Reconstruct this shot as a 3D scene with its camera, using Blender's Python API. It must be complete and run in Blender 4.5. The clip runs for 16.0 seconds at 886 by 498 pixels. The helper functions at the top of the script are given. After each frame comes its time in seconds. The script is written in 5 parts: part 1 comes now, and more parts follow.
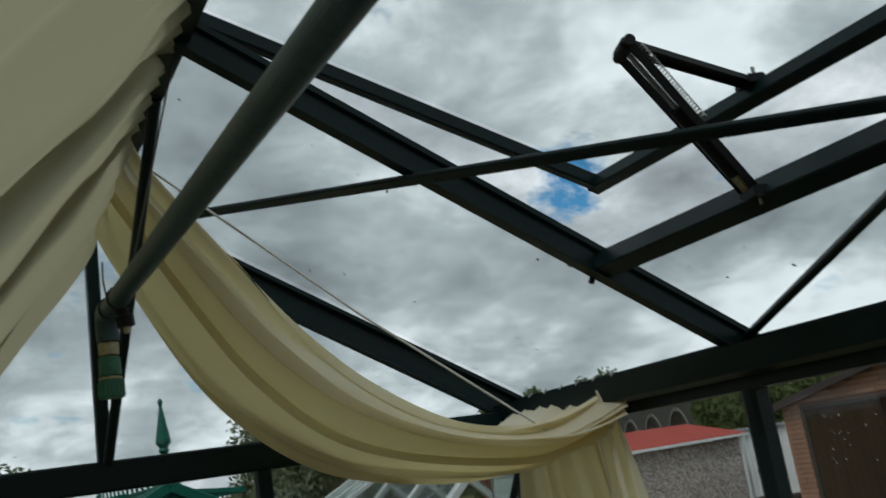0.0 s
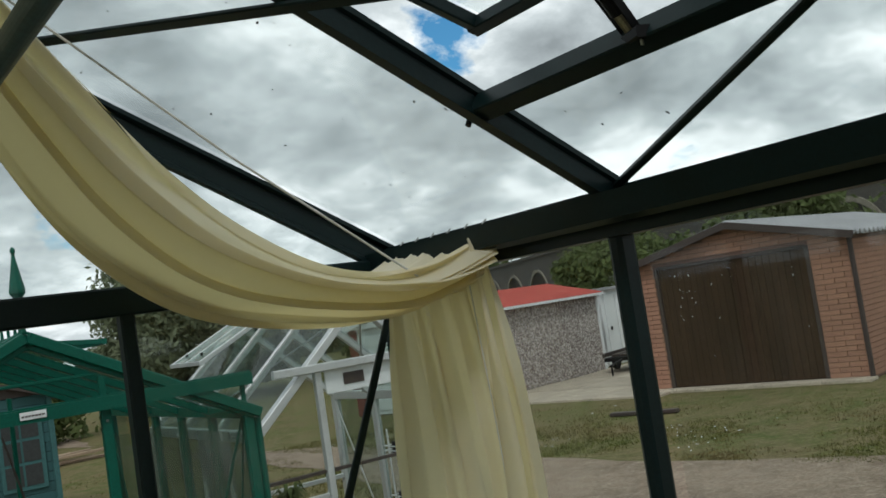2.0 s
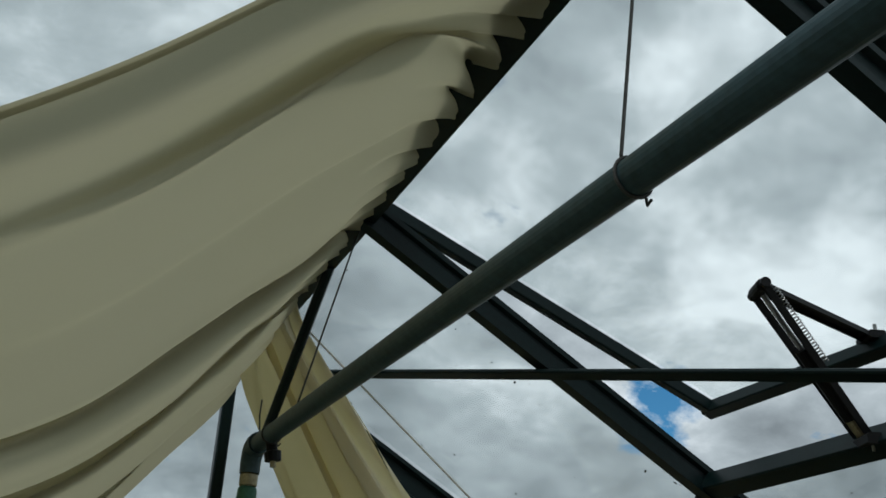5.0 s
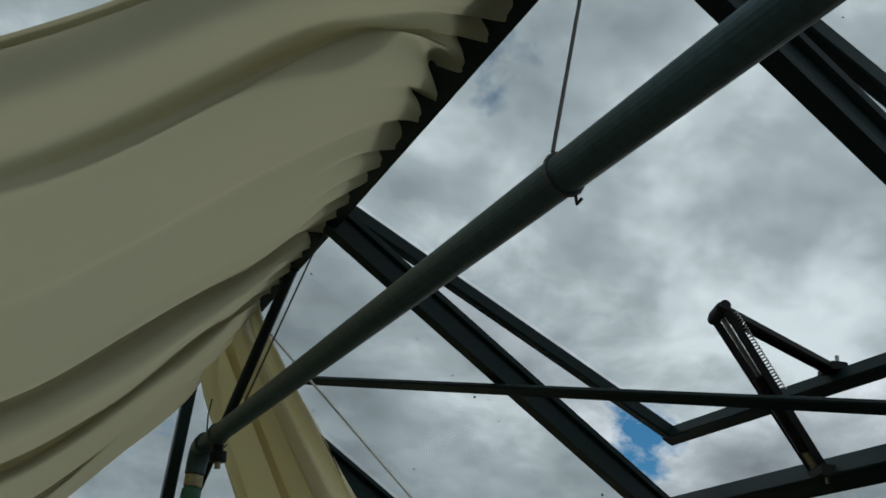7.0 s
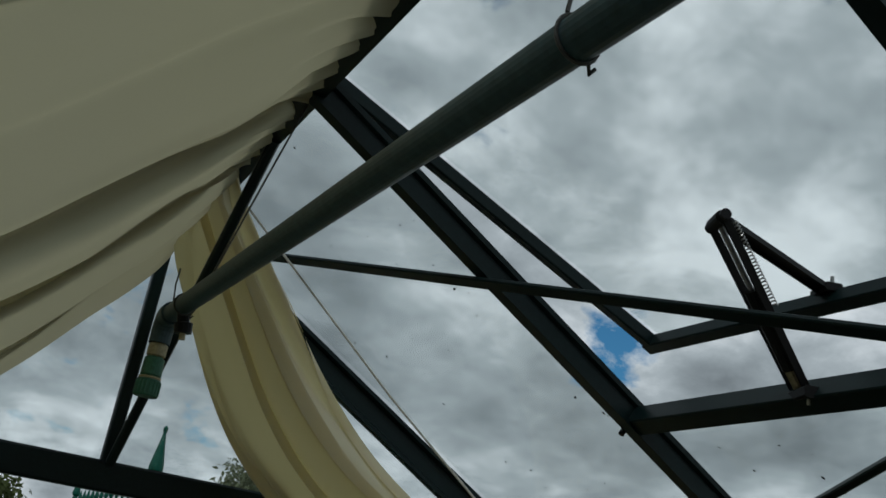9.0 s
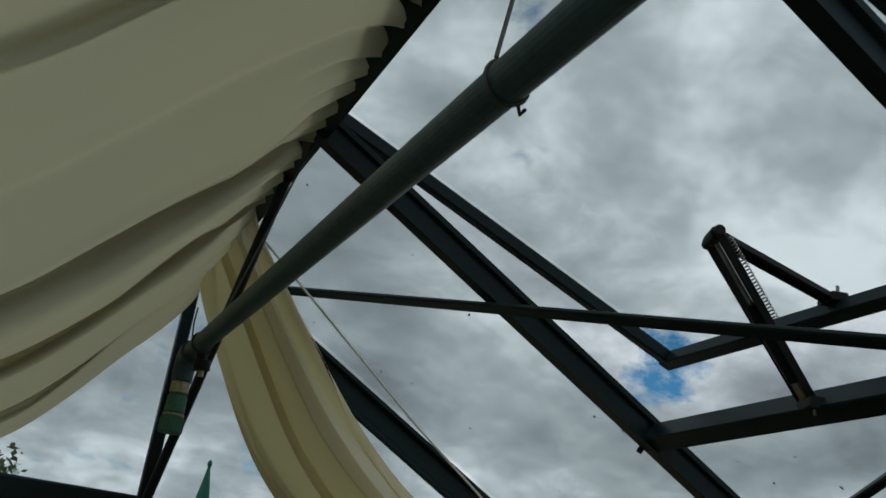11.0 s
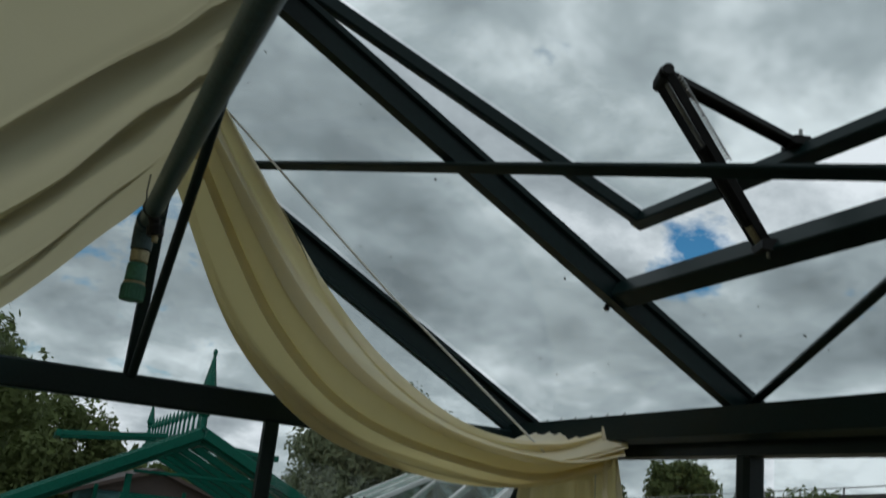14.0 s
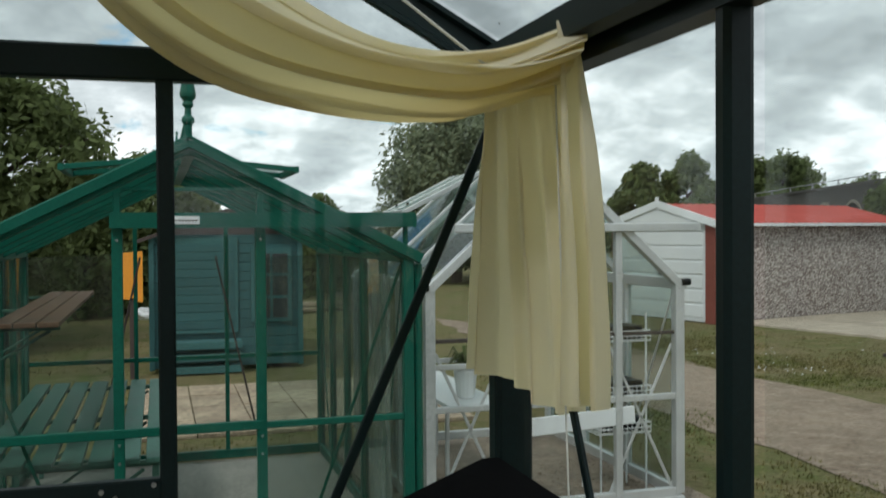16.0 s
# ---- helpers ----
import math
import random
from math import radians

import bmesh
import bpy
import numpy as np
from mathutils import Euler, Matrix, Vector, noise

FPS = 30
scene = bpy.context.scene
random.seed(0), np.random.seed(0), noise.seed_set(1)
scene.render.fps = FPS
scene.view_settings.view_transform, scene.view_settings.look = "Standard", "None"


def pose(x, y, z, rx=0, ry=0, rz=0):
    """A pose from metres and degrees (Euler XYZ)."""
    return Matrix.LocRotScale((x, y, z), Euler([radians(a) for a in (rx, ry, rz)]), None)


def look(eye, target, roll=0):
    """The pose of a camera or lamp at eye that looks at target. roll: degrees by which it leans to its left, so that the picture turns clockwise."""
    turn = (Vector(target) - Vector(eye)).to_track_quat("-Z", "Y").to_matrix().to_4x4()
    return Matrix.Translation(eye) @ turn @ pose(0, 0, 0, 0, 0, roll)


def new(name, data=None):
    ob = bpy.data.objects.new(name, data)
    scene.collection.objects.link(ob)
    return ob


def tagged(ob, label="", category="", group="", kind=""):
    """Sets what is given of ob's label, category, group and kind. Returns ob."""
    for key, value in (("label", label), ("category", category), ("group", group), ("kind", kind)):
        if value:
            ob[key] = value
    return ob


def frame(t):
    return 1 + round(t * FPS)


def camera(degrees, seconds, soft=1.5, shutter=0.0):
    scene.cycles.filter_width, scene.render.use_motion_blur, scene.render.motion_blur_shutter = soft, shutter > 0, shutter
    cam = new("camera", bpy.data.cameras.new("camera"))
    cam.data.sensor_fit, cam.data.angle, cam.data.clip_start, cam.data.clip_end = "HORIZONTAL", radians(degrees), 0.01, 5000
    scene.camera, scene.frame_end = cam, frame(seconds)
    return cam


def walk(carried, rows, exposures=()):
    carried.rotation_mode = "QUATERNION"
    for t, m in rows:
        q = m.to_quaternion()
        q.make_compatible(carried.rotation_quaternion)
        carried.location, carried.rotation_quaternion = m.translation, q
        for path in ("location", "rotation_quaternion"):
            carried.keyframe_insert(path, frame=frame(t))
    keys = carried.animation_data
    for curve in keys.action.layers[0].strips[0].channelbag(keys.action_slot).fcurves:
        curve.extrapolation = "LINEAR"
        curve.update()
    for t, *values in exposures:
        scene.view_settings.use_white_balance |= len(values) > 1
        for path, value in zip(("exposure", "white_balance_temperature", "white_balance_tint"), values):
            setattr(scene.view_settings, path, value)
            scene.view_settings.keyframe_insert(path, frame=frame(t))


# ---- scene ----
cam = camera(50.3, 16.0, soft=1.6, shutter=0.3)
PATH = [
    (0, (-1.612, -2.615, 1.881), (-0.684, -0.902, 2.337), -8.9),
    (0.5, (-1.596, -2.616, 1.865), (-0.538, -0.953, 2.204), -9.5),
    (1, (-1.606, -2.613, 1.851), (-0.465, -0.988, 2.092), -9.3),
    (1.5, (-1.601, -2.583, 1.859), (-0.446, -0.959, 2.022), -9.1),
    (2, (-1.601, -2.565, 1.848), (-0.455, -0.931, 1.977), -8.6),
    (2.5, (-1.611, -2.552, 1.855), (-0.482, -0.906, 1.981), -6.9),
    (3, (-1.631, -2.553, 1.838), (-0.536, -0.886, 1.993), -4.7),
    (3.5, (-1.649, -2.577, 1.825), (-0.631, -0.863, 1.985), -3.6),
    (4, (-1.681, -2.623, 1.852), (-0.773, -0.866, 2.145), -3.4),
    (4.5, (-1.729, -2.649, 1.858), (-0.923, -0.927, 2.476), -0.1),
    (5, (-1.782, -2.731, 1.803), (-1.067, -1.075, 2.666), 2.4),
    (7.5, (-1.68, -2.718, 1.796), (-0.931, -1.101, 2.704), 6.5),
    (8, (-1.659, -2.666, 1.825), (-0.848, -1.001, 2.581), 8.8),
    (8.5, (-1.674, -2.643, 1.819), (-0.857, -0.959, 2.523), 9.5),
    (11, (-1.62, -2.719, 1.823), (-0.915, -0.997, 2.558), 7.8),
    (11.5, (-1.631, -2.784, 1.86), (-0.956, -1.128, 2.755), 7.6),
    (12, (-1.62, -2.802, 1.859), (-0.958, -1.209, 2.872), 6.0),
    (12.5, (-1.572, -2.777, 1.834), (-0.929, -1.13, 2.769), 6.5),
    (13, (-1.551, -2.737, 1.815), (-0.9, -1.026, 2.619), 6.3),
    (13.5, (-1.511, -2.738, 1.803), (-0.849, -0.975, 2.479), 7.2),
    (14, (-1.467, -2.726, 1.769), (-0.761, -0.932, 2.302), 6.3),
    (14.5, (-1.346, -2.664, 1.71), (-0.634, -0.826, 2.048), 2.9),
    (15, (-1.178, -2.531, 1.666), (-0.476, -0.668, 1.854), -0.1),
    (15.5, (-1.052, -2.406, 1.634), (-0.389, -0.522, 1.735), -0.2),
    (16, (-0.882, -2.312, 1.604), (-0.302, -0.397, 1.569), -0.4),
]
EXPOSURES = [(0, 0.08, 6200, 7), (0.5, 0.02, 6200, 7), (1.5, 0.38, 6350, 7), (2.5, 0.58, 6400, 7), (3.5, 0.6, 6400, 7), (4.5, 0.25, 6200, 7), (5, 0.1, 6100, 7), (7.3, -0.18, 6100, 7), (8.5, -0.28, 6100, 7), (11, -0.2, 6100, 7), (12, -0.02, 6100, 7), (13.5, -0.18, 6100, 7), (14.5, 0.07, 6200, 7), (15.2, 0.4, 6350, 7), (16, 0.72, 6400, 7)]
walk(cam, [(t, look(eye, target, roll)) for t, eye, target, roll in PATH], EXPOSURES)

# ---- sky and sun ----
SUN_AZ, SUN_EL = radians(222), radians(52)   # azimuth clockwise from +y
world = bpy.data.worlds.new("overcast_sky")
scene.world = world
world.use_nodes = True
wn, wl = world.node_tree.nodes, world.node_tree.links
wn.clear()


def wnode(kind, **props):
    n = wn.new(kind)
    for k, v in props.items():
        n.inputs[k].default_value = v
    return n


def wmath(op, a, b=None):
    n = wn.new("ShaderNodeMath")
    n.operation = op
    for i, v in enumerate((a, b)):
        if v is None:
            continue
        if isinstance(v, (int, float)):
            n.inputs[i].default_value = v
        else:
            wl.new(v, n.inputs[i])
    return n.outputs[0]


w_tc = wn.new("ShaderNodeTexCoord")
w_sep = wn.new("ShaderNodeSeparateXYZ")
wl.new(w_tc.outputs["Generated"], w_sep.inputs[0])
w_den = wmath("ADD", wmath("MAXIMUM", w_sep.outputs[2], 0.0), 0.38)
w_px = wmath("DIVIDE", w_sep.outputs[0], w_den)
w_py = wmath("DIVIDE", w_sep.outputs[1], w_den)
w_comb = wn.new("ShaderNodeCombineXYZ")
wl.new(w_px, w_comb.inputs[0])
wl.new(w_py, w_comb.inputs[1])


def w_noise(scale, detail, rough, offset, distort=0.0):
    m = wn.new("ShaderNodeMapping")
    m.inputs["Location"].default_value = offset
    wl.new(w_comb.outputs[0], m.inputs["Vector"])
    n = wnode("ShaderNodeTexNoise", Scale=scale, Detail=detail, Roughness=rough, Distortion=distort)
    wl.new(m.outputs[0], n.inputs["Vector"])
    return n.outputs["Fac"]


def w_ramp(fac, stops):
    r = wn.new("ShaderNodeValToRGB")
    els = r.color_ramp.elements
    while len(els) < len(stops):
        els.new(0.5)
    for e, (p, c) in zip(els, stops):
        e.position, e.color = p, (*c, 1)
    wl.new(fac, r.inputs[0])
    return r.outputs[0]


sky = wn.new("ShaderNodeTexSky")
sky.sky_type = "NISHITA"
sky.sun_disc = False
sky.sun_elevation, sky.sun_rotation = SUN_EL, SUN_AZ
w_skydim = wn.new("ShaderNodeMixRGB")
w_skydim.blend_type, w_skydim.inputs[0].default_value = "MULTIPLY", 1.0
wl.new(sky.outputs[0], w_skydim.inputs[1])
w_skydim.inputs[2].default_value = (0.030, 0.066, 0.080, 1)
# cloud brightness: broad masses with fine wisps inside, paler towards the horizon
broad = w_noise(1.8, 12.0, 0.54, (3.1, 0.4, 0.0), 0.15)
fine = w_noise(7.0, 12.0, 0.58, (1.7, 5.2, 0.0), 0.2)
w_b = wmath("ADD", wmath("MULTIPLY", broad, 0.66), wmath("MULTIPLY", fine, 0.34))
w_low = wmath("MULTIPLY", wmath("SUBTRACT", 0.55, wmath("MINIMUM", w_sep.outputs[2], 0.55)), 0.095)
# the larger cloud banks: direction, reach, gain
for bank, reach, gain in (((0.26, 0.91, 0.33), 0.26, -0.085), ((0.66, 0.70, 0.25), 0.11, -0.07), ((0.47, 0.79, 0.39), 0.16, -0.055),
                          ((0.62, 0.51, 0.60), 0.34, 0.11), ((0.76, 0.57, 0.31), 0.16, 0.06), ((0.43, 0.87, 0.21), 0.14, 0.06),
                          ((0.40, 0.70, 0.60), 0.18, 0.03)):
    w_d = wn.new("ShaderNodeVectorMath")
    w_d.operation = "DISTANCE"
    wl.new(w_tc.outputs["Generated"], w_d.inputs[0])
    w_d.inputs[1].default_value = Vector(bank).normalized()
    w_fall = wn.new("ShaderNodeMapRange")
    w_fall.interpolation_type = "SMOOTHSTEP"
    for slot, val in (("From Min", 0.0), ("From Max", reach), ("To Min", gain), ("To Max", 0.0)):
        w_fall.inputs[slot].default_value = val
    wl.new(w_d.outputs["Value"], w_fall.inputs["Value"])
    w_b = wmath("ADD", w_b, w_fall.outputs[0])
cloud = w_ramp(wmath("ADD", w_b, w_low), [(0.37, (0.21, 0.235, 0.247)), (0.47, (0.335, 0.37, 0.385)), (0.54, (0.46, 0.50, 0.515)), (0.64, (0.84, 0.87, 0.88))])
# thin places where the blue shows
thin = w_noise(5.0, 10.0, 0.6, (8.3, 2.6, 0.0), 0.2)
w_cover = thin
for gap, reach, depth in (((0.575, 0.768, 0.280), 0.072, 5.2), ((0.02, 0.98, 0.195), 0.17, 1.0)):
    w_d = wn.new("ShaderNodeVectorMath")
    w_d.operation = "DISTANCE"
    wl.new(w_tc.outputs["Generated"], w_d.inputs[0])
    w_d.inputs[1].default_value = Vector(gap).normalized()
    w_cover = wmath("SUBTRACT", w_cover, wmath("MULTIPLY", wmath("MAXIMUM", wmath("SUBTRACT", reach, w_d.outputs["Value"]), 0.0), depth))
cover = w_ramp(w_cover, [(0.25, (0, 0, 0)), (0.36, (1, 1, 1))])
w_mix = wn.new("ShaderNodeMixRGB")
wl.new(cover, w_mix.inputs[0])
wl.new(w_skydim.outputs[0], w_mix.inputs[1])
wl.new(cloud, w_mix.inputs[2])
w_bg = wnode("ShaderNodeBackground", Strength=1.0)
wl.new(w_mix.outputs[0], w_bg.inputs[0])
w_out = wn.new("ShaderNodeOutputWorld")
wl.new(w_bg.outputs[0], w_out.inputs[0])

sun = new("sun", bpy.data.lights.new("sun", "SUN"))
sun.data.energy, sun.data.angle, sun.data.color = 0.85, radians(14), (1.0, 0.97, 0.93)
sun_from = Vector((math.sin(SUN_AZ) * math.cos(SUN_EL), math.cos(SUN_AZ) * math.cos(SUN_EL), math.sin(SUN_EL)))
sun.matrix_world = look(sun_from * 50, (0, 0, 0))


# ---- materials ----
def material(name, base, rough=0.6, metal=0.0, vary=0.25, scale=3.0, fine=40.0, bump=0.1, dist=0.004, spread=0.0,
             tint=None, translucent=0.0, coords="Object", stretch=(1, 1, 1), spec=0.5, grain=None, passing=None):
    """A surface with variation at two scales, relief and, with spread, a change from object to object."""
    grain = vary if grain is None else grain
    m = bpy.data.materials.new(name)
    m.use_nodes = True
    nt = m.node_tree
    nd, ln = nt.nodes, nt.links
    bs = nd["Principled BSDF"]
    bs.inputs["Roughness"].default_value, bs.inputs["Metallic"].default_value = rough, metal
    bs.inputs["Specular IOR Level"].default_value = spec
    tc = nd.new("ShaderNodeTexCoord")
    mp = nd.new("ShaderNodeMapping")
    mp.inputs["Scale"].default_value = stretch
    ln.new(tc.outputs[coords], mp.inputs["Vector"])
    n1, n2 = nd.new("ShaderNodeTexNoise"), nd.new("ShaderNodeTexNoise")
    n1.inputs["Scale"].default_value, n1.inputs["Detail"].default_value = scale, 5
    n2.inputs["Scale"].default_value, n2.inputs["Detail"].default_value = fine, 6
    ln.new(mp.outputs[0], n1.inputs["Vector"])
    ln.new(mp.outputs[0], n2.inputs["Vector"])
    tint = tint or tuple(c * 0.55 for c in base)
    r1 = nd.new("ShaderNodeValToRGB")
    r1.color_ramp.elements[0].position, r1.color_ramp.elements[1].position = 0.35, 0.65
    r1.color_ramp.elements[0].color, r1.color_ramp.elements[1].color = (*tint, 1), (*base, 1)
    ln.new(n1.outputs["Fac"], r1.inputs[0])
    mix = nd.new("ShaderNodeMixRGB")
    mix.inputs[0].default_value = vary
    mix.inputs[1].default_value = (*base, 1)
    ln.new(r1.outputs[0], mix.inputs[2])
    hsv = nd.new("ShaderNodeHueSaturation")
    ln.new(mix.outputs[0], hsv.inputs["Color"])
    val = nd.new("ShaderNodeMapRange")
    val.inputs["From Min"].default_value, val.inputs["From Max"].default_value = 0.3, 0.7
    val.inputs["To Min"].default_value, val.inputs["To Max"].default_value = 1 - grain * 0.6, 1 + grain * 0.6
    ln.new(n2.outputs["Fac"], val.inputs["Value"])
    if spread:
        oi = nd.new("ShaderNodeObjectInfo")
        rm = nd.new("ShaderNodeMapRange")
        rm.inputs["To Min"].default_value, rm.inputs["To Max"].default_value = 1 - spread, 1 + spread
        ln.new(oi.outputs["Random"], rm.inputs["Value"])
        mu = nd.new("ShaderNodeMath")
        mu.operation = "MULTIPLY"
        ln.new(val.outputs[0], mu.inputs[0])
        ln.new(rm.outputs[0], mu.inputs[1])
        ln.new(mu.outputs[0], hsv.inputs["Value"])
    else:
        ln.new(val.outputs[0], hsv.inputs["Value"])
    ln.new(hsv.outputs[0], bs.inputs["Base Color"])
    rr = nd.new("ShaderNodeMapRange")
    rr.inputs["To Min"].default_value, rr.inputs["To Max"].default_value = max(0.03, rough - 0.12), min(1, rough + 0.12)
    ln.new(n1.outputs["Fac"], rr.inputs["Value"])
    ln.new(rr.outputs[0], bs.inputs["Roughness"])
    if bump:
        bp = nd.new("ShaderNodeBump")
        bp.inputs["Strength"].default_value, bp.inputs["Distance"].default_value = bump, dist
        ln.new(n2.outputs["Fac"], bp.inputs["Height"])
        ln.new(bp.outputs[0], bs.inputs["Normal"])
    if translucent:
        tr = nd.new("ShaderNodeBsdfTranslucent")
        if passing:
            tr.inputs["Color"].default_value = (*passing, 1)
        else:
            ln.new(hsv.outputs[0], tr.inputs["Color"])
        ms = nd.new("ShaderNodeMixShader")
        ms.inputs[0].default_value = translucent
        ln.new(bs.outputs[0], ms.inputs[1])
        ln.new(tr.outputs[0], ms.inputs[2])
        ln.new(ms.outputs[0], nd["Material Output"].inputs["Surface"])
    return m


def glass_material(name, tint, gloss=0.05, dirt=0.04):
    """Thin window glass: it lets light straight through, mirrors a little and carries a film of dust."""
    m = bpy.data.materials.new(name)
    m.use_nodes = True
    nd, ln = m.node_tree.nodes, m.node_tree.links
    nd.remove(nd["Principled BSDF"])
    tr, gl, df = nd.new("ShaderNodeBsdfTransparent"), nd.new("ShaderNodeBsdfGlossy"), nd.new("ShaderNodeBsdfDiffuse")
    tr.inputs[0].default_value, gl.inputs["Roughness"].default_value = (*tint, 1), 0.02
    df.inputs[0].default_value = (0.5, 0.5, 0.47, 1)
    fr = nd.new("ShaderNodeLayerWeight")
    fr.inputs[0].default_value = 0.5
    m1, m2 = nd.new("ShaderNodeMixShader"), nd.new("ShaderNodeMixShader")
    pw, fm = nd.new("ShaderNodeMath"), nd.new("ShaderNodeMath")
    pw.operation, pw.inputs[1].default_value = "POWER", 4.0
    fm.operation, fm.inputs[1].default_value, fm.inputs[2].default_value = "MULTIPLY_ADD", gloss * 6, gloss * 0.5
    ln.new(fr.outputs["Facing"], pw.inputs[0])
    ln.new(pw.outputs[0], fm.inputs[0])
    ln.new(fm.outputs[0], m1.inputs[0])
    ln.new(tr.outputs[0], m1.inputs[1])
    ln.new(gl.outputs[0], m1.inputs[2])
    tc, nz, rp = nd.new("ShaderNodeTexCoord"), nd.new("ShaderNodeTexNoise"), nd.new("ShaderNodeMapRange")
    mp = nd.new("ShaderNodeMapping")
    mp.inputs["Scale"].default_value = (1.0, 1.0, 0.35)
    ln.new(tc.outputs["Object"], mp.inputs[0])
    ln.new(mp.outputs[0], nz.inputs["Vector"])
    nz.inputs["Scale"].default_value, nz.inputs["Detail"].default_value = 9.0, 8
    rp.inputs["From Min"].default_value, rp.inputs["From Max"].default_value = 0.45, 0.75
    rp.inputs["To Min"].default_value, rp.inputs["To Max"].default_value = dirt * 0.35, dirt * 2
    ln.new(nz.outputs["Fac"], rp.inputs["Value"])
    ln.new(rp.outputs[0], m2.inputs[0])
    ln.new(m1.outputs[0], m2.inputs[1])
    ln.new(df.outputs[0], m2.inputs[2])
    ln.new(m2.outputs[0], nd["Material Output"].inputs["Surface"])
    return m


M_FRAME = material("dark_green_paint", (0.0045, 0.0135, 0.0142), 0.38, spec=0.20, vary=0.3, scale=2.5, fine=120, bump=0.04, dist=0.001)
M_GREEN = material("bright_green_paint", (0.003, 0.092, 0.062), 0.42, spec=0.25, vary=0.3, scale=2.0, fine=90, bump=0.04, dist=0.001)
M_GREEN_DULL = material("green_staging_paint", (0.055, 0.15, 0.115), 0.55, vary=0.4, scale=3.0, fine=60)
M_ALU = material("mill_aluminium", (0.57, 0.58, 0.58), 0.45, 0.4, vary=0.25, scale=4, fine=80, bump=0.05, dist=0.001)
M_STEEL = material("steel", (0.35, 0.35, 0.34), 0.35, 0.9, vary=0.3, scale=30, fine=200, bump=0.05, dist=0.0005)
M_BLACK = material("black_plastic", (0.006, 0.006, 0.0065), 0.5, spec=0.2, vary=0.3, scale=8, fine=150, bump=0.05, dist=0.0006)
M_PIPE = material("grey_green_pipe", (0.036, 0.068, 0.078), 0.42, spec=0.35, vary=0.35, scale=5, fine=90, bump=0.05, dist=0.0006)
M_BRASS = material("aged_brass", (0.36, 0.31, 0.19), 0.45, 0.7, vary=0.4, scale=30, fine=200)
M_HOSE = material("green_plastic", (0.035, 0.14, 0.085), 0.5, vary=0.3, scale=20, fine=150)
M_CLOTH = material("yellow_cream_voile", (0.84, 0.82, 0.70), 0.9, vary=0.35, scale=2.4, fine=300, bump=0.03, dist=0.0006,
                   tint=(0.76, 0.67, 0.38), translucent=0.50, spec=0.08, grain=0.03, passing=(0.76, 0.645, 0.30))
# the cream cloth again, its shade under the roof put into darker colours
M_CANOPY = material("shaded_cream_voile", (0.60, 0.58, 0.47), 0.9, vary=0.4, scale=1.6, fine=300, bump=0.03, dist=0.0006,
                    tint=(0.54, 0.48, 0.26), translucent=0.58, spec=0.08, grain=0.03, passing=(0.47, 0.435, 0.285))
M_BENCH = material("matt_black_paint", (0.004, 0.004, 0.0045), 0.95, spec=0.02, vary=0.3, scale=8, fine=90)
M_CORD = material("white_cord", (0.62, 0.61, 0.57), 0.8, vary=0.2, scale=30, fine=300, bump=0.3, dist=0.001)
M_WIRE = material("dull_wire", (0.07, 0.07, 0.065), 0.5, 0.6, vary=0.3, scale=60, fine=300)
M_TEAL = material("teal_boards", (0.028, 0.096, 0.100), 0.8, vary=0.35, scale=1.5, fine=45, stretch=(1, 1, 6), spread=0.1)
M_TEALTRIM = material("teal_trim", (0.036, 0.118, 0.118), 0.8, vary=0.3, scale=2, fine=45)
M_WOOD = material("brown_bench_wood", (0.20, 0.092, 0.058), 0.65, vary=0.5, scale=3, fine=30, stretch=(1, 8, 8), spread=0.15)
M_DOOR = material("dark_brown_door", (0.052, 0.031, 0.018), 0.7, spec=0.1, vary=0.7, scale=1.2, fine=20, stretch=(4, 4, 0.5))
M_BRICK = material("orange_brick", (0.34, 0.182, 0.122), 0.85, vary=0.35, scale=6, fine=60, bump=0.4, spread=0.08, coords="Object")
M_MORTAR = material("mortar", (0.17, 0.10, 0.075), 0.95, vary=0.3, scale=8, fine=80, bump=0.4)
M_TRIM = material("dark_brown_trim", (0.05, 0.035, 0.03), 0.6)
M_ROOFSHEET = material("grey_roof_sheet", (0.30, 0.30, 0.31), 0.7, vary=0.35, scale=1.5, fine=30)
M_RED = material("red_roof_sheet", (0.40, 0.085, 0.07), 0.9, vary=0.3, scale=1.5, fine=30, spec=0.1)
M_REDPOST = material("red_brown_post", (0.22, 0.055, 0.04), 0.7)
M_WHITE = material("white_paint", (0.74, 0.76, 0.77), 0.5, vary=0.12, scale=2, fine=50, bump=0.05)
M_VOUSSOIR = material("pale_voussoirs", (0.21, 0.19, 0.155), 0.9, vary=0.4, scale=0.8, fine=4)
M_SHEDPAVE = material("tan_paving", (0.37, 0.295, 0.205), 0.9, vary=0.7, scale=2, fine=20, spread=0.12, tint=(0.22, 0.16, 0.11))
M_SLAB = material("concrete_slab", (0.43, 0.37, 0.29), 0.9, vary=0.45, scale=2.5, fine=35, bump=0.4, spread=0.1)
M_PAVE = material("pale_paving", (0.25, 0.24, 0.21), 0.85, vary=0.4, scale=3, fine=40, bump=0.3, spread=0.08)
M_LEAF = material("leaves", (0.12, 0.155, 0.058), 0.6, vary=0.6, scale=0.9, fine=6, bump=0, translucent=0.42, spec=0.12, coords="Object", tint=(0.085, 0.11, 0.04))
M_LEAF_GREY = material("grey_willow_leaves", (0.20, 0.23, 0.14), 0.6, vary=0.6, scale=0.9, fine=5, bump=0, translucent=0.4, spec=0.12, tint=(0.12, 0.145, 0.085))
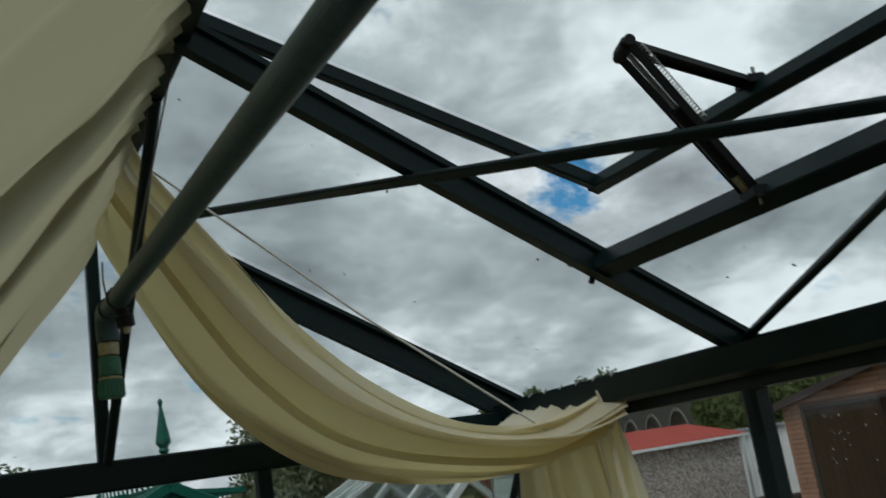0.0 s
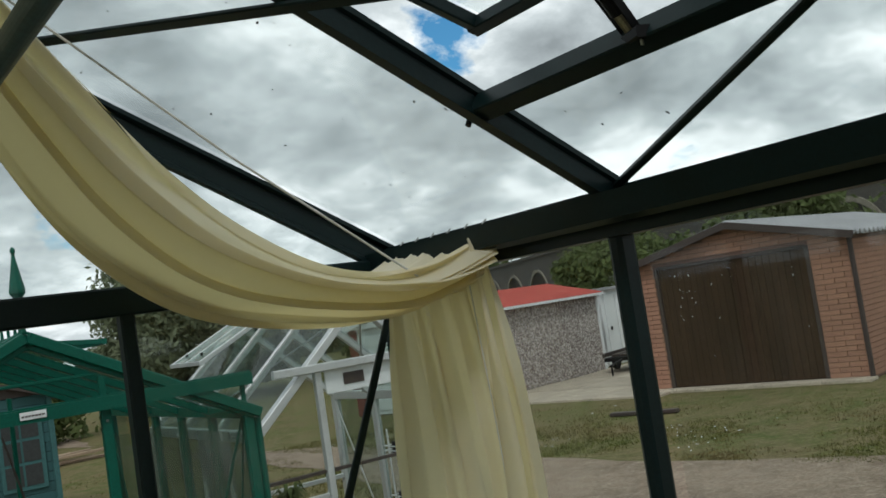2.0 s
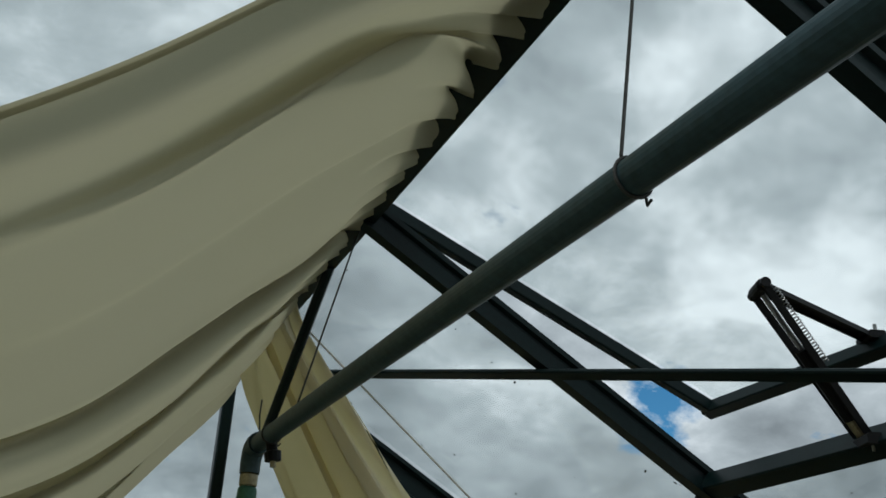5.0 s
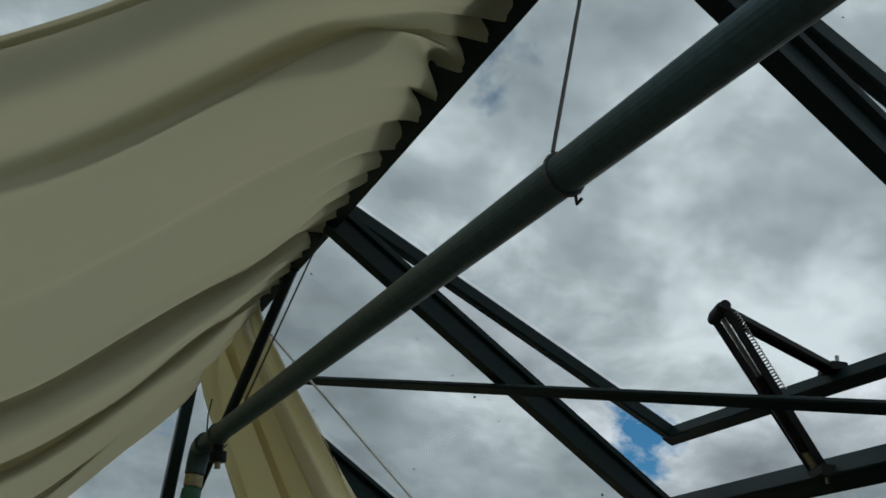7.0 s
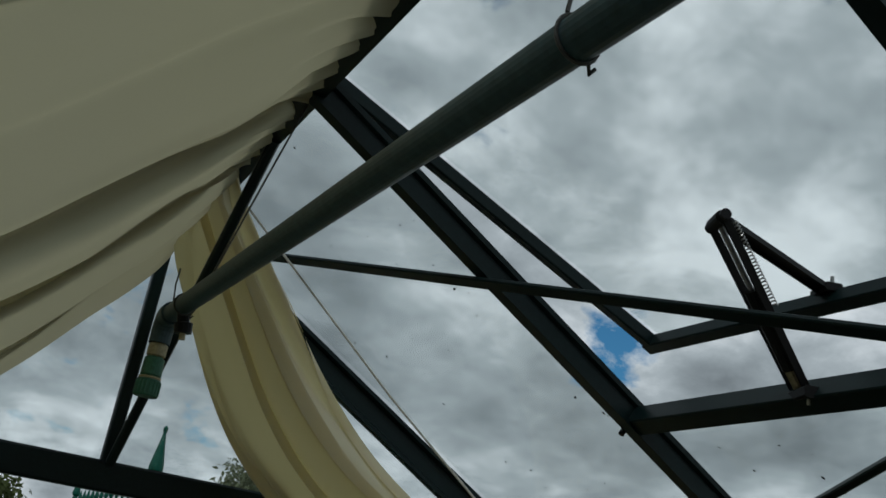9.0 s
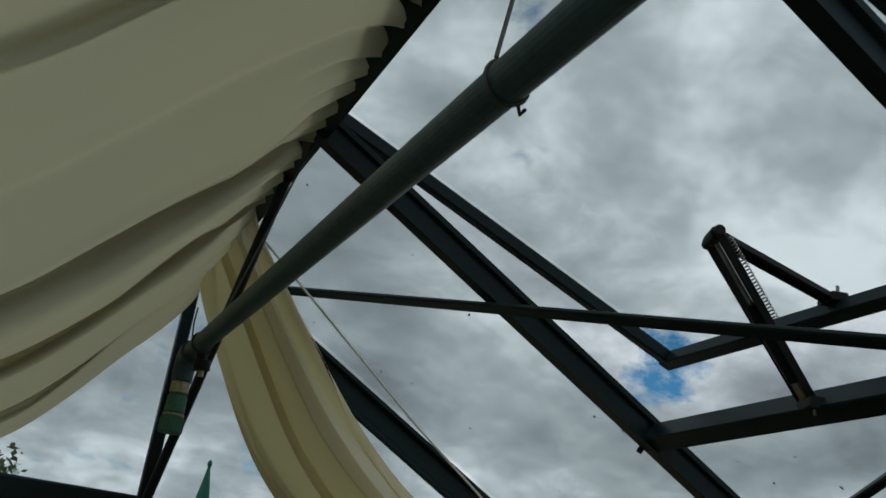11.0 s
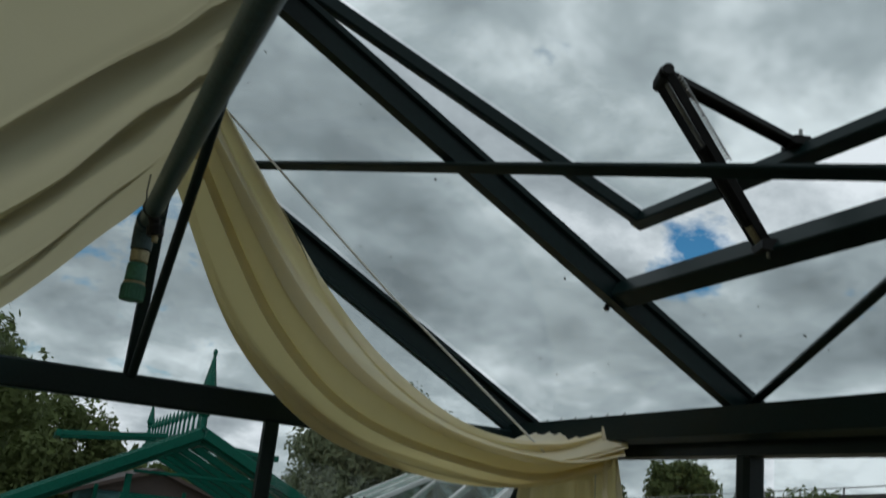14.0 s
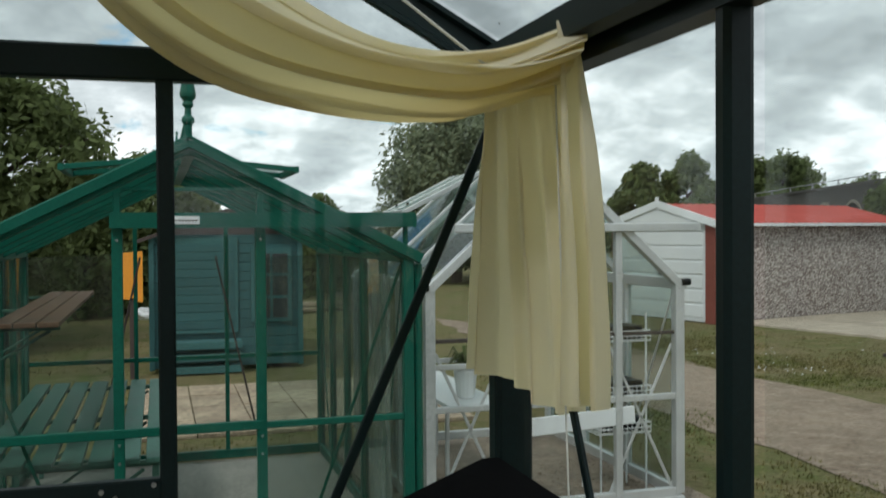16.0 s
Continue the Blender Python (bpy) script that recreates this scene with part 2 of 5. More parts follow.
M_LEAF_FAR = material("far_leaves", (0.075, 0.105, 0.060), 0.7, vary=0.6, scale=0.4, fine=3, bump=0, translucent=0.2, tint=(0.03, 0.05, 0.03))
M_BARK = material("bark", (0.10, 0.075, 0.055), 0.9, vary=0.5, scale=6, fine=40, bump=0.6, dist=0.02)
M_STONE = material("viaduct_stone", (0.068, 0.062, 0.057), 0.9, vary=0.45, scale=0.15, fine=2.0, bump=0.3, dist=0.1)
M_BLADE = material("grass_blades", (0.115, 0.130, 0.035), 0.7, vary=0.85, scale=0.9, fine=8, bump=0, translucent=0.3, tint=(0.17, 0.125, 0.06), spec=0.03)
M_GRAVEL = material("dark_gravel", (0.24, 0.19, 0.14), 0.9, vary=0.5, scale=5, fine=30, bump=0.3, spread=0.0)
M_ORANGE = material("orange_plastic", (0.75, 0.30, 0.03), 0.4, vary=0.12)
M_POT = material("white_glazed_pot", (0.72, 0.73, 0.72), 0.25, vary=0.1)
M_DARKPANE = material("dark_room", (0.03, 0.035, 0.035), 0.8, vary=0.4, scale=3)
M_TIMBER = material("stacked_timber", (0.34, 0.25, 0.17), 0.85, vary=0.4, scale=3, fine=30, spread=0.2)
M_GLASS = glass_material("greenhouse_glass", (0.955, 0.975, 0.97), 0.035, 0.014)
M_GLASS2 = glass_material("far_glass", (0.76, 0.82, 0.80), 0.05, 0.02)
M_POLY = glass_material("twinwall_sheet", (0.70, 0.86, 0.80), 0.06, 0.30)


def pebble_material():
    """Wall of grey and white pebbles set in cement."""
    m = material("pebbledash", (0.30, 0.28, 0.26), 0.9, vary=0.3, scale=2, fine=30, bump=0)
    nd, ln = m.node_tree.nodes, m.node_tree.links
    tc, vo = nd.new("ShaderNodeTexCoord"), nd.new("ShaderNodeTexVoronoi")
    vo.inputs["Scale"].default_value = 46
    ln.new(tc.outputs["Object"], vo.inputs["Vector"])
    rp = nd.new("ShaderNodeValToRGB")
    els = rp.color_ramp.elements
    els[0].position, els[0].color = 0.15, (0.16, 0.118, 0.105, 1)
    els[1].position, els[1].color = 0.9, (0.66, 0.60, 0.56, 1)
    e = els.new(0.5)
    e.color = (0.30, 0.27, 0.255, 1)
    sp = nd.new("ShaderNodeSeparateColor")
    ln.new(vo.outputs["Color"], sp.inputs[0])
    ln.new(sp.outputs[0], rp.inputs[0])
    bs = nd["Principled BSDF"]
    ln.new(rp.outputs[0], bs.inputs["Base Color"])
    bp = nd.new("ShaderNodeBump")
    bp.inputs["Strength"].default_value, bp.inputs["Distance"].default_value = 0.8, 0.01
    bp.invert = True
    ln.new(vo.outputs["Distance"], bp.inputs["Height"])
    ln.new(bp.outputs[0], bs.inputs["Normal"])
    return m


def ground_material(name, a, b, c, s1, s2, bump):
    """Earth or turf: three colours mixed by broad patches and by fine grain."""
    m = bpy.data.materials.new(name)
    m.use_nodes = True
    nd, ln = m.node_tree.nodes, m.node_tree.links
    bs = nd["Principled BSDF"]
    bs.inputs["Roughness"].default_value, bs.inputs["Specular IOR Level"].default_value = 0.95, 0.08
    tc = nd.new("ShaderNodeTexCoord")
    n1, n2, n3 = (nd.new("ShaderNodeTexNoise") for _ in range(3))
    for n, s in ((n1, s1), (n2, s2), (n3, s2 * 6)):
        n.inputs["Scale"].default_value, n.inputs["Detail"].default_value, n.inputs["Roughness"].default_value = s, 8, 0.65
        ln.new(tc.outputs["Object"], n.inputs["Vector"])
    x1, x2 = nd.new("ShaderNodeMixRGB"), nd.new("ShaderNodeMixRGB")
    r1, r2 = nd.new("ShaderNodeMapRange"), nd.new("ShaderNodeMapRange")
    for r, n in ((r1, n1), (r2, n2)):
        r.inputs["From Min"].default_value, r.inputs["From Max"].default_value = 0.40, 0.60
        ln.new(n.outputs["Fac"], r.inputs["Value"])
    x1.inputs[1].default_value, x1.inputs[2].default_value = (*a, 1), (*b, 1)
    x2.inputs[2].default_value = (*c, 1)
    ln.new(r1.outputs[0], x1.inputs[0])
    ln.new(x1.outputs[0], x2.inputs[1])
    mu = nd.new("ShaderNodeMath")
    mu.operation, mu.inputs[1].default_value = "MULTIPLY", 0.6
    ln.new(r2.outputs[0], mu.inputs[0])
    ln.new(mu.outputs[0], x2.inputs[0])
    hs = nd.new("ShaderNodeHueSaturation")
    rv = nd.new("ShaderNodeMapRange")
    rv.inputs["From Min"].default_value, rv.inputs["From Max"].default_value = 0.3, 0.7
    rv.inputs["To Min"].default_value, rv.inputs["To Max"].default_value = 0.6, 1.4
    ln.new(n3.outputs["Fac"], rv.inputs["Value"])
    ln.new(rv.outputs[0], hs.inputs["Value"])
    ln.new(x2.outputs[0], hs.inputs["Color"])
    ln.new(hs.outputs[0], bs.inputs["Base Color"])
    bp = nd.new("ShaderNodeBump")
    bp.inputs["Strength"].default_value, bp.inputs["Distance"].default_value = bump, 0.03
    ln.new(n3.outputs["Fac"], bp.inputs["Height"])
    ln.new(bp.outputs[0], bs.inputs["Normal"])
    return m


M_PEBBLE = pebble_material()
M_TURF = ground_material("rough_turf", (0.095, 0.115, 0.036), (0.145, 0.125, 0.058), (0.21, 0.165, 0.095), 0.8, 4.0, 0.8)
M_TRACK = ground_material("gravel_track", (0.29, 0.225, 0.17), (0.20, 0.15, 0.112), (0.35, 0.29, 0.225), 0.55, 5.0, 0.8)


# ---- mesh helpers ----
def finish(name, bm, mat, parent=None, label="", smooth=False):
    me = bpy.data.meshes.new(name)
    bm.to_mesh(me)
    bm.free()
    me.materials.append(mat)
    if smooth:
        for p in me.polygons:
            p.use_smooth = True
    ob = new(name, me)
    if parent is not None:
        ob.parent = parent
    if label:
        ob["label"] = label
    return ob


def part(name, bm, mat, parent, label="", smooth=False):
    return finish(name, bm, mat, parent, label, smooth)


def thing(name, label, category, group="", kind="", at=None):
    ob = new(name)
    if at is not None:
        ob.matrix_world = at
    return tagged(ob, label, category, group, kind)


def add_box(bm, lo, hi, bevel=0.0):
    lo, hi = Vector(lo), Vector(hi)
    made = bmesh.ops.create_cube(bm, size=1.0, matrix=Matrix.Translation((lo + hi) / 2) @ Matrix.Diagonal((*(hi - lo), 1)))
    if bevel:
        es = list({e for v in made["verts"] for e in v.link_edges})
        bmesh.ops.bevel(bm, geom=es, offset=bevel, segments=1, affect="EDGES")
    return bm


def box(lo, hi, bevel=0.004):
    return add_box(bmesh.new(), lo, hi, bevel)


def axes_to(p, q, up=(0, 0, 1)):
    """A frame at p whose z runs to q and whose y leans towards up."""
    z = (Vector(q) - Vector(p)).normalized()
    x = Vector(up).cross(z)
    if x.length < 1e-4:
        x = Vector((1, 0, 0)).cross(z)
    x.normalize()
    y = z.cross(x)
    m = Matrix((x, y, z)).transposed().to_4x4()
    return Matrix.Translation(p) @ m


def add_profile(bm, p, q, outline, up=(0, 0, 1)):
    """An extrusion of the outline (across, along up) from p to q."""
    m = axes_to(p, q, up)
    n = (Vector(q) - Vector(p)).length
    a = [bm.verts.new(m @ Vector((x, y, 0))) for x, y in outline]
    b = [bm.verts.new(m @ Vector((x, y, n))) for x, y in outline]
    k = len(outline)
    for i in range(k):
        bm.faces.new((a[i], a[(i + 1) % k], b[(i + 1) % k], b[i]))
    bm.faces.new(a[::-1])
    bm.faces.new(b)
    bmesh.ops.recalc_face_normals(bm, faces=bm.faces[:])
    return bm


def rect(w, h, c=0.003, dx=0.0, dy=0.0):
    """A bar's cross-section with chamfered corners."""
    a, b = w / 2, h / 2
    return [(x + dx, y + dy) for x, y in ((-a + c, -b), (a - c, -b), (a, -b + c), (a, b - c), (a - c, b), (-a + c, b), (-a, b - c), (-a, -b + c))]


def tee(w, h, t=0.008, f=0.012):
    """A glazing bar: a wide flange above, a deep web with a lip below."""
    l = 0.016
    return [(-l, -h), (l, -h), (l, -h + f), (t, -h + f + 0.004), (t, -f - 0.004), (w, -f), (w, 0), (-w, 0), (-w, -f), (-t, -f - 0.004), (-t, -h + f + 0.004), (-l, -h + f)]


def bar(p, q, w, h, up=(0, 0, 1), c=0.003):
    return add_profile(bmesh.new(), p, q, rect(w, h, c), up)


def add_tube(bm, pts, r, seg=12, closed=False, caps=True):
    """A round tube along points; r is a number or a list of radii."""
    pts = [Vector(p) for p in pts]
    rs = r if isinstance(r, (list, tuple)) else [r] * len(pts)
    rings, ref = [], None
    for i, p in enumerate(pts):
        d = (pts[min(i + 1, len(pts) - 1)] - pts[max(i - 1, 0)]).normalized()
        if ref is None:
            ref = d.orthogonal().normalized()
        ref = (ref - d * ref.dot(d)).normalized()
        o = d.cross(ref)
        rings.append([bm.verts.new(p + rs[i] * (math.cos(a) * ref + math.sin(a) * o)) for a in (2 * math.pi * k / seg for k in range(seg))])
    for a, b in zip(rings, rings[1:]):
        for k in range(seg):
            bm.faces.new((a[k], a[(k + 1) % seg], b[(k + 1) % seg], b[k]))
    if caps:
        bm.faces.new(rings[0][::-1])
        bm.faces.new(rings[-1])
    return bm


def tube(pts, r, seg=12):
    return add_tube(bmesh.new(), pts, r, seg)


def add_pane(bm, corners, thick=0.004):
    """A flat pane of glass or board from its corners, with thickness."""
    cs = [Vector(c) for c in corners]
    n = (cs[1] - cs[0]).cross(cs[2] - cs[0]).normalized() * thick / 2
    a = [bm.verts.new(c - n) for c in cs]
    b = [bm.verts.new(c + n) for c in cs]
    k = len(cs)
    bm.faces.new(a[::-1])
    bm.faces.new(b)
    for i in range(k):
        bm.faces.new((a[i], a[(i + 1) % k], b[(i + 1) % k], b[i]))
    return bm


def pane(corners, thick=0.004):
    return add_pane(bmesh.new(), corners, thick)


def glass(name, corners, parent, mat=None, thick=0.004):
    ob = part(name, pane(corners, thick), mat or M_GLASS, parent)
    ob.visible_shadow = False
    return ob


# ---- the ground ----
def build_ground():
    bm = bmesh.new()
    n, r = 40, 900.0
    rows = []
    for j in range(n + 1):
        v = (j / n * 2 - 1)
        rows.append([bm.verts.new(((i / n * 2 - 1) ** 3 * r, v ** 3 * r, 0)) for i in range(n + 1)])
    for a, b in zip(rows, rows[1:]):
        for i in range(n):
            bm.faces.new((a[i], a[i + 1], b[i + 1], b[i]))
    tagged(finish("ground", bm, M_TURF), "rough mown turf with worn brown patches", "ground", kind="structure")
    # the gravel track beside the greenhouses
    bm = bmesh.new()
    rnd = random.Random(4)
    left, right = [], []
    for k in range(81):
        y = -14 + k * 0.65
        left.append(bm.verts.new((2.95 + 0.11 * max(0, min(y, 9)) + 0.16 * math.sin(y * 0.9) + rnd.uniform(-.1, .1), y, 0.008)))
        right.append(bm.verts.new((6.25 - 0.14 * max(0, y - 1) + 0.25 * math.sin(y * 0.7 + 1) + rnd.uniform(-.12, .12), y, 0.008)))
    for k in range(80):
        bm.faces.new((left[k], right[k], right[k + 1], left[k + 1]))
    tagged(finish("track", bm, M_TRACK), "brown gravel vehicle track with wheel ruts", "track", kind="structure")


build_ground()

# ---- the greenhouse the camera stands in ----
RX, EZ, PITCH = -1.262, 2.07, 0.557
RZ = EZ - PITCH * RX
LX = 2 * RX                      # far side wall
BACK = -5.0
UP_R = Vector((PITCH, 0, 1)).normalized()
UP_L = Vector((-PITCH, 0, 1)).normalized()
gh = thing("greenhouse", "dark green metal-framed greenhouse glazed with clear glass", "greenhouse", kind="structure")


def roof_r(x, y, off=0.0):
    return Vector((x, y, EZ - PITCH * x)) + UP_R * off


def roof_l(x, y, off=0.0):
    return Vector((x, y, EZ + PITCH * (x - LX))) + UP_L * off


# floor and foundation
fl = part("floor_slab", box((LX - 0.06, BACK - 0.06, -0.05), (0.06, 0.06, 0.012), 0.006), M_PAVE, gh, "pale concrete paving floor")
# eave beams, with gutters outside
for sx, x0 in ((1, 0.0), (-1, LX)):
    prof = [(-0.03, -0.112), (0.03, -0.112), (0.034, -0.10), (0.034, -0.062), (0.03, -0.058), (0.03, -0.012), (0.02, 0.0), (-0.034, 0.0), (-0.034, -0.03), (-0.03, -0.034)]
    part("eave_beam", add_profile(bmesh.new(), (x0, 0.02, EZ), (x0, BACK, EZ), prof), M_FRAME, gh)
    gut = [(0, 0), (0.006, -0.055), (0.03, -0.07), (0.06, -0.06), (0.072, 0.0), (0.066, 0.0), (0.055, -0.054), (0.03, -0.062), (0.012, -0.05), (0.006, 0)]
    gut = [(-sx * (u + 0.036), v - 0.015) for u, v in gut]
    part("gutter", add_profile(bmesh.new(), (x0, 0.04, EZ), (x0, BACK, EZ), gut), M_FRAME, gh)
# corner and side posts
for x0 in (0.0, LX):
    for y0 in (0.0, BACK):
        sx, sy = (1 if x0 == 0 else -1), (1 if y0 == 0 else -1)
        bm = box((x0 - 0.045, y0 - 0.045, 0), (x0 + 0.045, y0 + 0.045, EZ - 0.1), 0.006)
        add_box(bm, (x0 - sx * 0.045 - 0.012, y0 - sy * 0.03 - 0.01, 0), (x0 - sx * 0.045 + 0.012, y0 - sy * 0.03 + 0.01, EZ - 0.11), 0.003)
        part("corner_post", bm, M_FRAME, gh)
    for y0 in (-1, -2, -3, -4):
        sx = 1 if x0 == 0 else -1
        post = [(-0.020, -0.026), (0.020, -0.026), (0.023, -0.018), (0.023, 0.016), (0.010, 0.024), (-0.010, 0.024), (-0.023, 0.016), (-0.023, -0.018)]
        part("side_post", add_profile(bmesh.new(), (x0, y0, 0), (x0, y0, EZ - 0.105), post, (-sx, 0, 0)), M_FRAME, gh)
# low panels that close the foot of the walls
for x0 in (0.0, LX):
    part("base_rail", box((x0 - 0.02, BACK, 0.012), (x0 + 0.02, 0, 0.10), 0.004), M_FRAME, gh)
for y0 in (0.0, BACK):
    part("base_rail", box((LX, y0 - 0.02, 0.012), (0, y0 + 0.02, 0.09), 0.004), M_FRAME, gh)
# ridge
ridge_prof = [(-0.045, -0.075), (0.045, -0.075), (0.05, -0.06), (0.05, -0.01), (0.025, 0.05), (-0.025, 0.05), (-0.05, -0.01), (-0.05, -0.06)]
part("ridge_beam", add_profile(bmesh.new(), (RX, 0.03, RZ), (RX, BACK - 0.03, RZ), ridge_prof), M_FRAME, gh)
# rafters
for y0 in (0, -1, -2, -3, -4, -5):
    deep, wide = (0.085, 0.030) if y0 in (0, -5) else (0.060, 0.018)
    y0 = y0 - 0.045 if -5 < y0 < 0 else y0
    part("rafter", add_profile(bmesh.new(), roof_r(0.02, y0), roof_r(RX + 0.03, y0), tee(wide, deep), UP_R), M_FRAME, gh)
    part("rafter", add_profile(bmesh.new(), roof_l(LX - 0.02, y0), roof_l(RX - 0.03, y0), tee(wide, deep), UP_L), M_FRAME, gh)
# sills under the roof vent
SILL = -0.375
for y0 in (-1, -3):
    part("vent_sill", add_profile(bmesh.new(), roof_r(SILL, y0 - 0.05, -0.004), roof_r(SILL, y0 - 1.04, -0.004), rect(0.045, 0.046, 0.003, 0, -0.028), UP_R), M_FRAME, gh)
for y0 in (-1.02, -2.07):
    part("bolt", tube([roof_r(SILL, y0, -0.055), roof_r(SILL, y0, -0.066)], 0.007, 8), M_BLACK, gh)
# diagonal roof braces under the rafters
BR = -0.072
part("roof_brace", bar(roof_r(-1.185, 0.0, BR), roof_r(-0.03, -2.96, BR), 0.028, 0.012, UP_R), M_FRAME, gh)
part("roof_brace", bar(roof_r(-0.02, -1.03, -0.02), roof_r(-1.19, -3.98, -0.06), 0.018, 0.016, UP_R), M_FRAME, gh)
part("roof_brace", bar(roof_l(LX + 0.08, -1.03, BR), roof_l(RX - 0.07, -3.98, BR), 0.026, 0.012, UP_L), M_FRAME, gh)
# gable at the door end
part("gable_beam", add_profile(bmesh.new(), (LX, 0, 2.0), (0, 0, 2.0), rect(0.05, 0.078, 0.006)), M_FRAME, gh)
part("gable_beam", add_profile(bmesh.new(), (LX, BACK, 2.0), (0, BACK, 2.0), rect(0.05, 0.078, 0.006)), M_FRAME, gh)
DX = -0.862
for x0 in (DX, 2 * RX - DX):
    for y0 in (0, BACK):
        part("door_post", add_profile(bmesh.new(), (x0, y0, 0), (x0, y0, 1.962), rect(0.04, 0.045, 0.005), (0, 1, 0)), M_FRAME, gh)
for y0 in (0, BACK):
    part("gable_post", add_profile(bmesh.new(), (RX - 0.01, y0, 2.035), (RX - 0.01, y0, RZ - 0.07), rect(0.034, 0.04, 0.004), (0, 1, 0)), M_FRAME, gh)
part("ridge_brace", tube([(RX - 0.005, -0.03, 2.035), (RX + 0.03, -0.80, RZ - 0.075)], 0.013, 10), M_FRAME, gh)
part("wall_brace", bar((-0.035, -0.045, 1.95), (DX - 0.01, -0.045, 0.06), 0.024, 0.012, (0, 1, 0)), M_FRAME, gh)
part("wall_brace", bar((-0.012, -0.06, 1.95), (-0.012, -0.975, 0.06), 0.024, 0.012, (1, 0, 0)), M_FRAME, gh)
part("wall_brace", bar((LX + 0.045, -0.05, 1.95), (LX + 0.045, -0.985, 0.06), 0.024, 0.012, (1, 0, 0)), M_FRAME, gh)
# roof glass
for i in range(5):
    y0, y1 = -i - 0.05, -i - 1.04
    if i in (1, 3):
        glass("roof_pane", [roof_r(0, y0, 0.003), roof_r(SILL + 0.02, y0, 0.003), roof_r(SILL + 0.02, y1, 0.003), roof_r(0, y1, 0.003)], gh)
    else:
        glass("roof_pane", [roof_r(0, y0, 0.003), roof_r(RX + 0.04, y0, 0.003), roof_r(RX + 0.04, y1, 0.003), roof_r(0, y1, 0.003)], gh)
    glass("roof_pane", [roof_l(LX, y0, 0.003), roof_l(RX - 0.04, y0, 0.003), roof_l(RX - 0.04, y1, 0.003), roof_l(LX, y1, 0.003)], gh)
    for x0 in (0.012, LX - 0.012):
        glass("wall_pane", [(x0, y0 - 0.02, 0.1), (x0, y1 + 0.02, 0.1), (x0, y1 + 0.02, EZ - 0.11), (x0, y0 - 0.02, EZ - 0.11)], gh)
for y0 in (0.008, BACK - 0.008):
    glass("wall_pane", [(DX + 0.02, y0, 0.09), (-0.045, y0, 0.09), (-0.045, y0, 1.96), (DX + 0.02, y0, 1.96)], gh)
    glass("wall_pane", [(LX + 0.045, y0, 0.09), (2 * RX - DX - 0.02, y0, 0.09), (2 * RX - DX - 0.02, y0, 1.96), (LX + 0.045, y0, 1.96)], gh)
    glass("gable_pane", [(RX + 0.01, y0, 2.04), (-0.10, y0, 2.04), (RX + 0.01, y0, RZ - 0.075)], gh)
    glass("gable_pane", [(RX - 0.03, y0, 2.04), (LX + 0.10, y0, 2.04), (RX - 0.03, y0, RZ - 0.075)], gh)


# roof vents, hinged at the ridge; the first is propped open
def roof_vent(y0, lift):
    v = part("roof_vent", bmesh.new(), M_FRAME, gh, "propped-open top-hung roof vent" if lift else "closed roof vent")
    hinge = roof_r(RX + 0.035, 0, 0.012) + Vector((0, 0, 0.055 if lift else 0.012))
    run = 0.955 if lift else 0.90
    d = (Vector((-0.285, 0, 2.466 if lift else 2.249)) - hinge)
    d = d.normalized() * d.length
    up = Vector((-d.z, 0, d.x)).normalized()
    if up.z < 0:
        up = -up
    a, b = y0 + 0.045, y0 - 1.003
    low = hinge + d

    def at(p, y):
        return Vector((p.x, y, p.z))
    for y in (a, b):
        part("stile", add_profile(bmesh.new(), at(hinge, y), at(low, y), rect(0.026, 0.032, 0.003), up), M_FRAME, v)
    part("rail", add_profile(bmesh.new(), at(low, a + 0.017), at(low, b - 0.017), rect(0.034, 0.034, 0.003), up), M_FRAME, v)
    part("rail", add_profile(bmesh.new(), at(hinge, a), at(hinge, b), rect(0.03, 0.026, 0.004), up), M_FRAME, v)
    g = [at(hinge, a - .017) + up * 0.02, at(low, a - .017) + up * 0.02, at(low, b + .017) + up * 0.02, at(hinge, b + .017) + up * 0.02]
    glass("vent_pane", g, v)
    return low


roof_vent(-1.0, True)
roof_vent(-3.0, False)
# half-height door in the gable
dr = part("half_door", bmesh.new(), M_FRAME, gh)
dl, dh = 2 * RX - DX + 0.02, DX - 0.02
for x0 in (dl + 0.018, dh - 0.018):
    part("stile", add_profile(bmesh.new(), (x0, 0.0, 0.10), (x0, 0.0, 0.985), rect(0.034, 0.03, 0.003), (0, 1, 0)), M_FRAME, dr)
for z0 in (0.13, 1.005):
    part("rail", add_profile(bmesh.new(), (dl, 0.0, z0), (dh, 0.0, z0), rect(0.03, 0.055, 0.004)), M_FRAME, dr)
for x0, z0 in ((dh - 0.014, 1.02), (dh - 0.13, 1.012), (dh - 0.10, 0.995)):
    part("bolt", tube([(x0, -0.024, z0), (x0, -0.014, z0)], 0.006, 8), M_STEEL, dr)
glass("door_pane", [(dl + 0.035, 0.004, 0.155), (dh - 0.035, 0.004, 0.155), (dh - 0.035, 0.004, 0.977), (dl + 0.035, 0.004, 0.977)], dr)
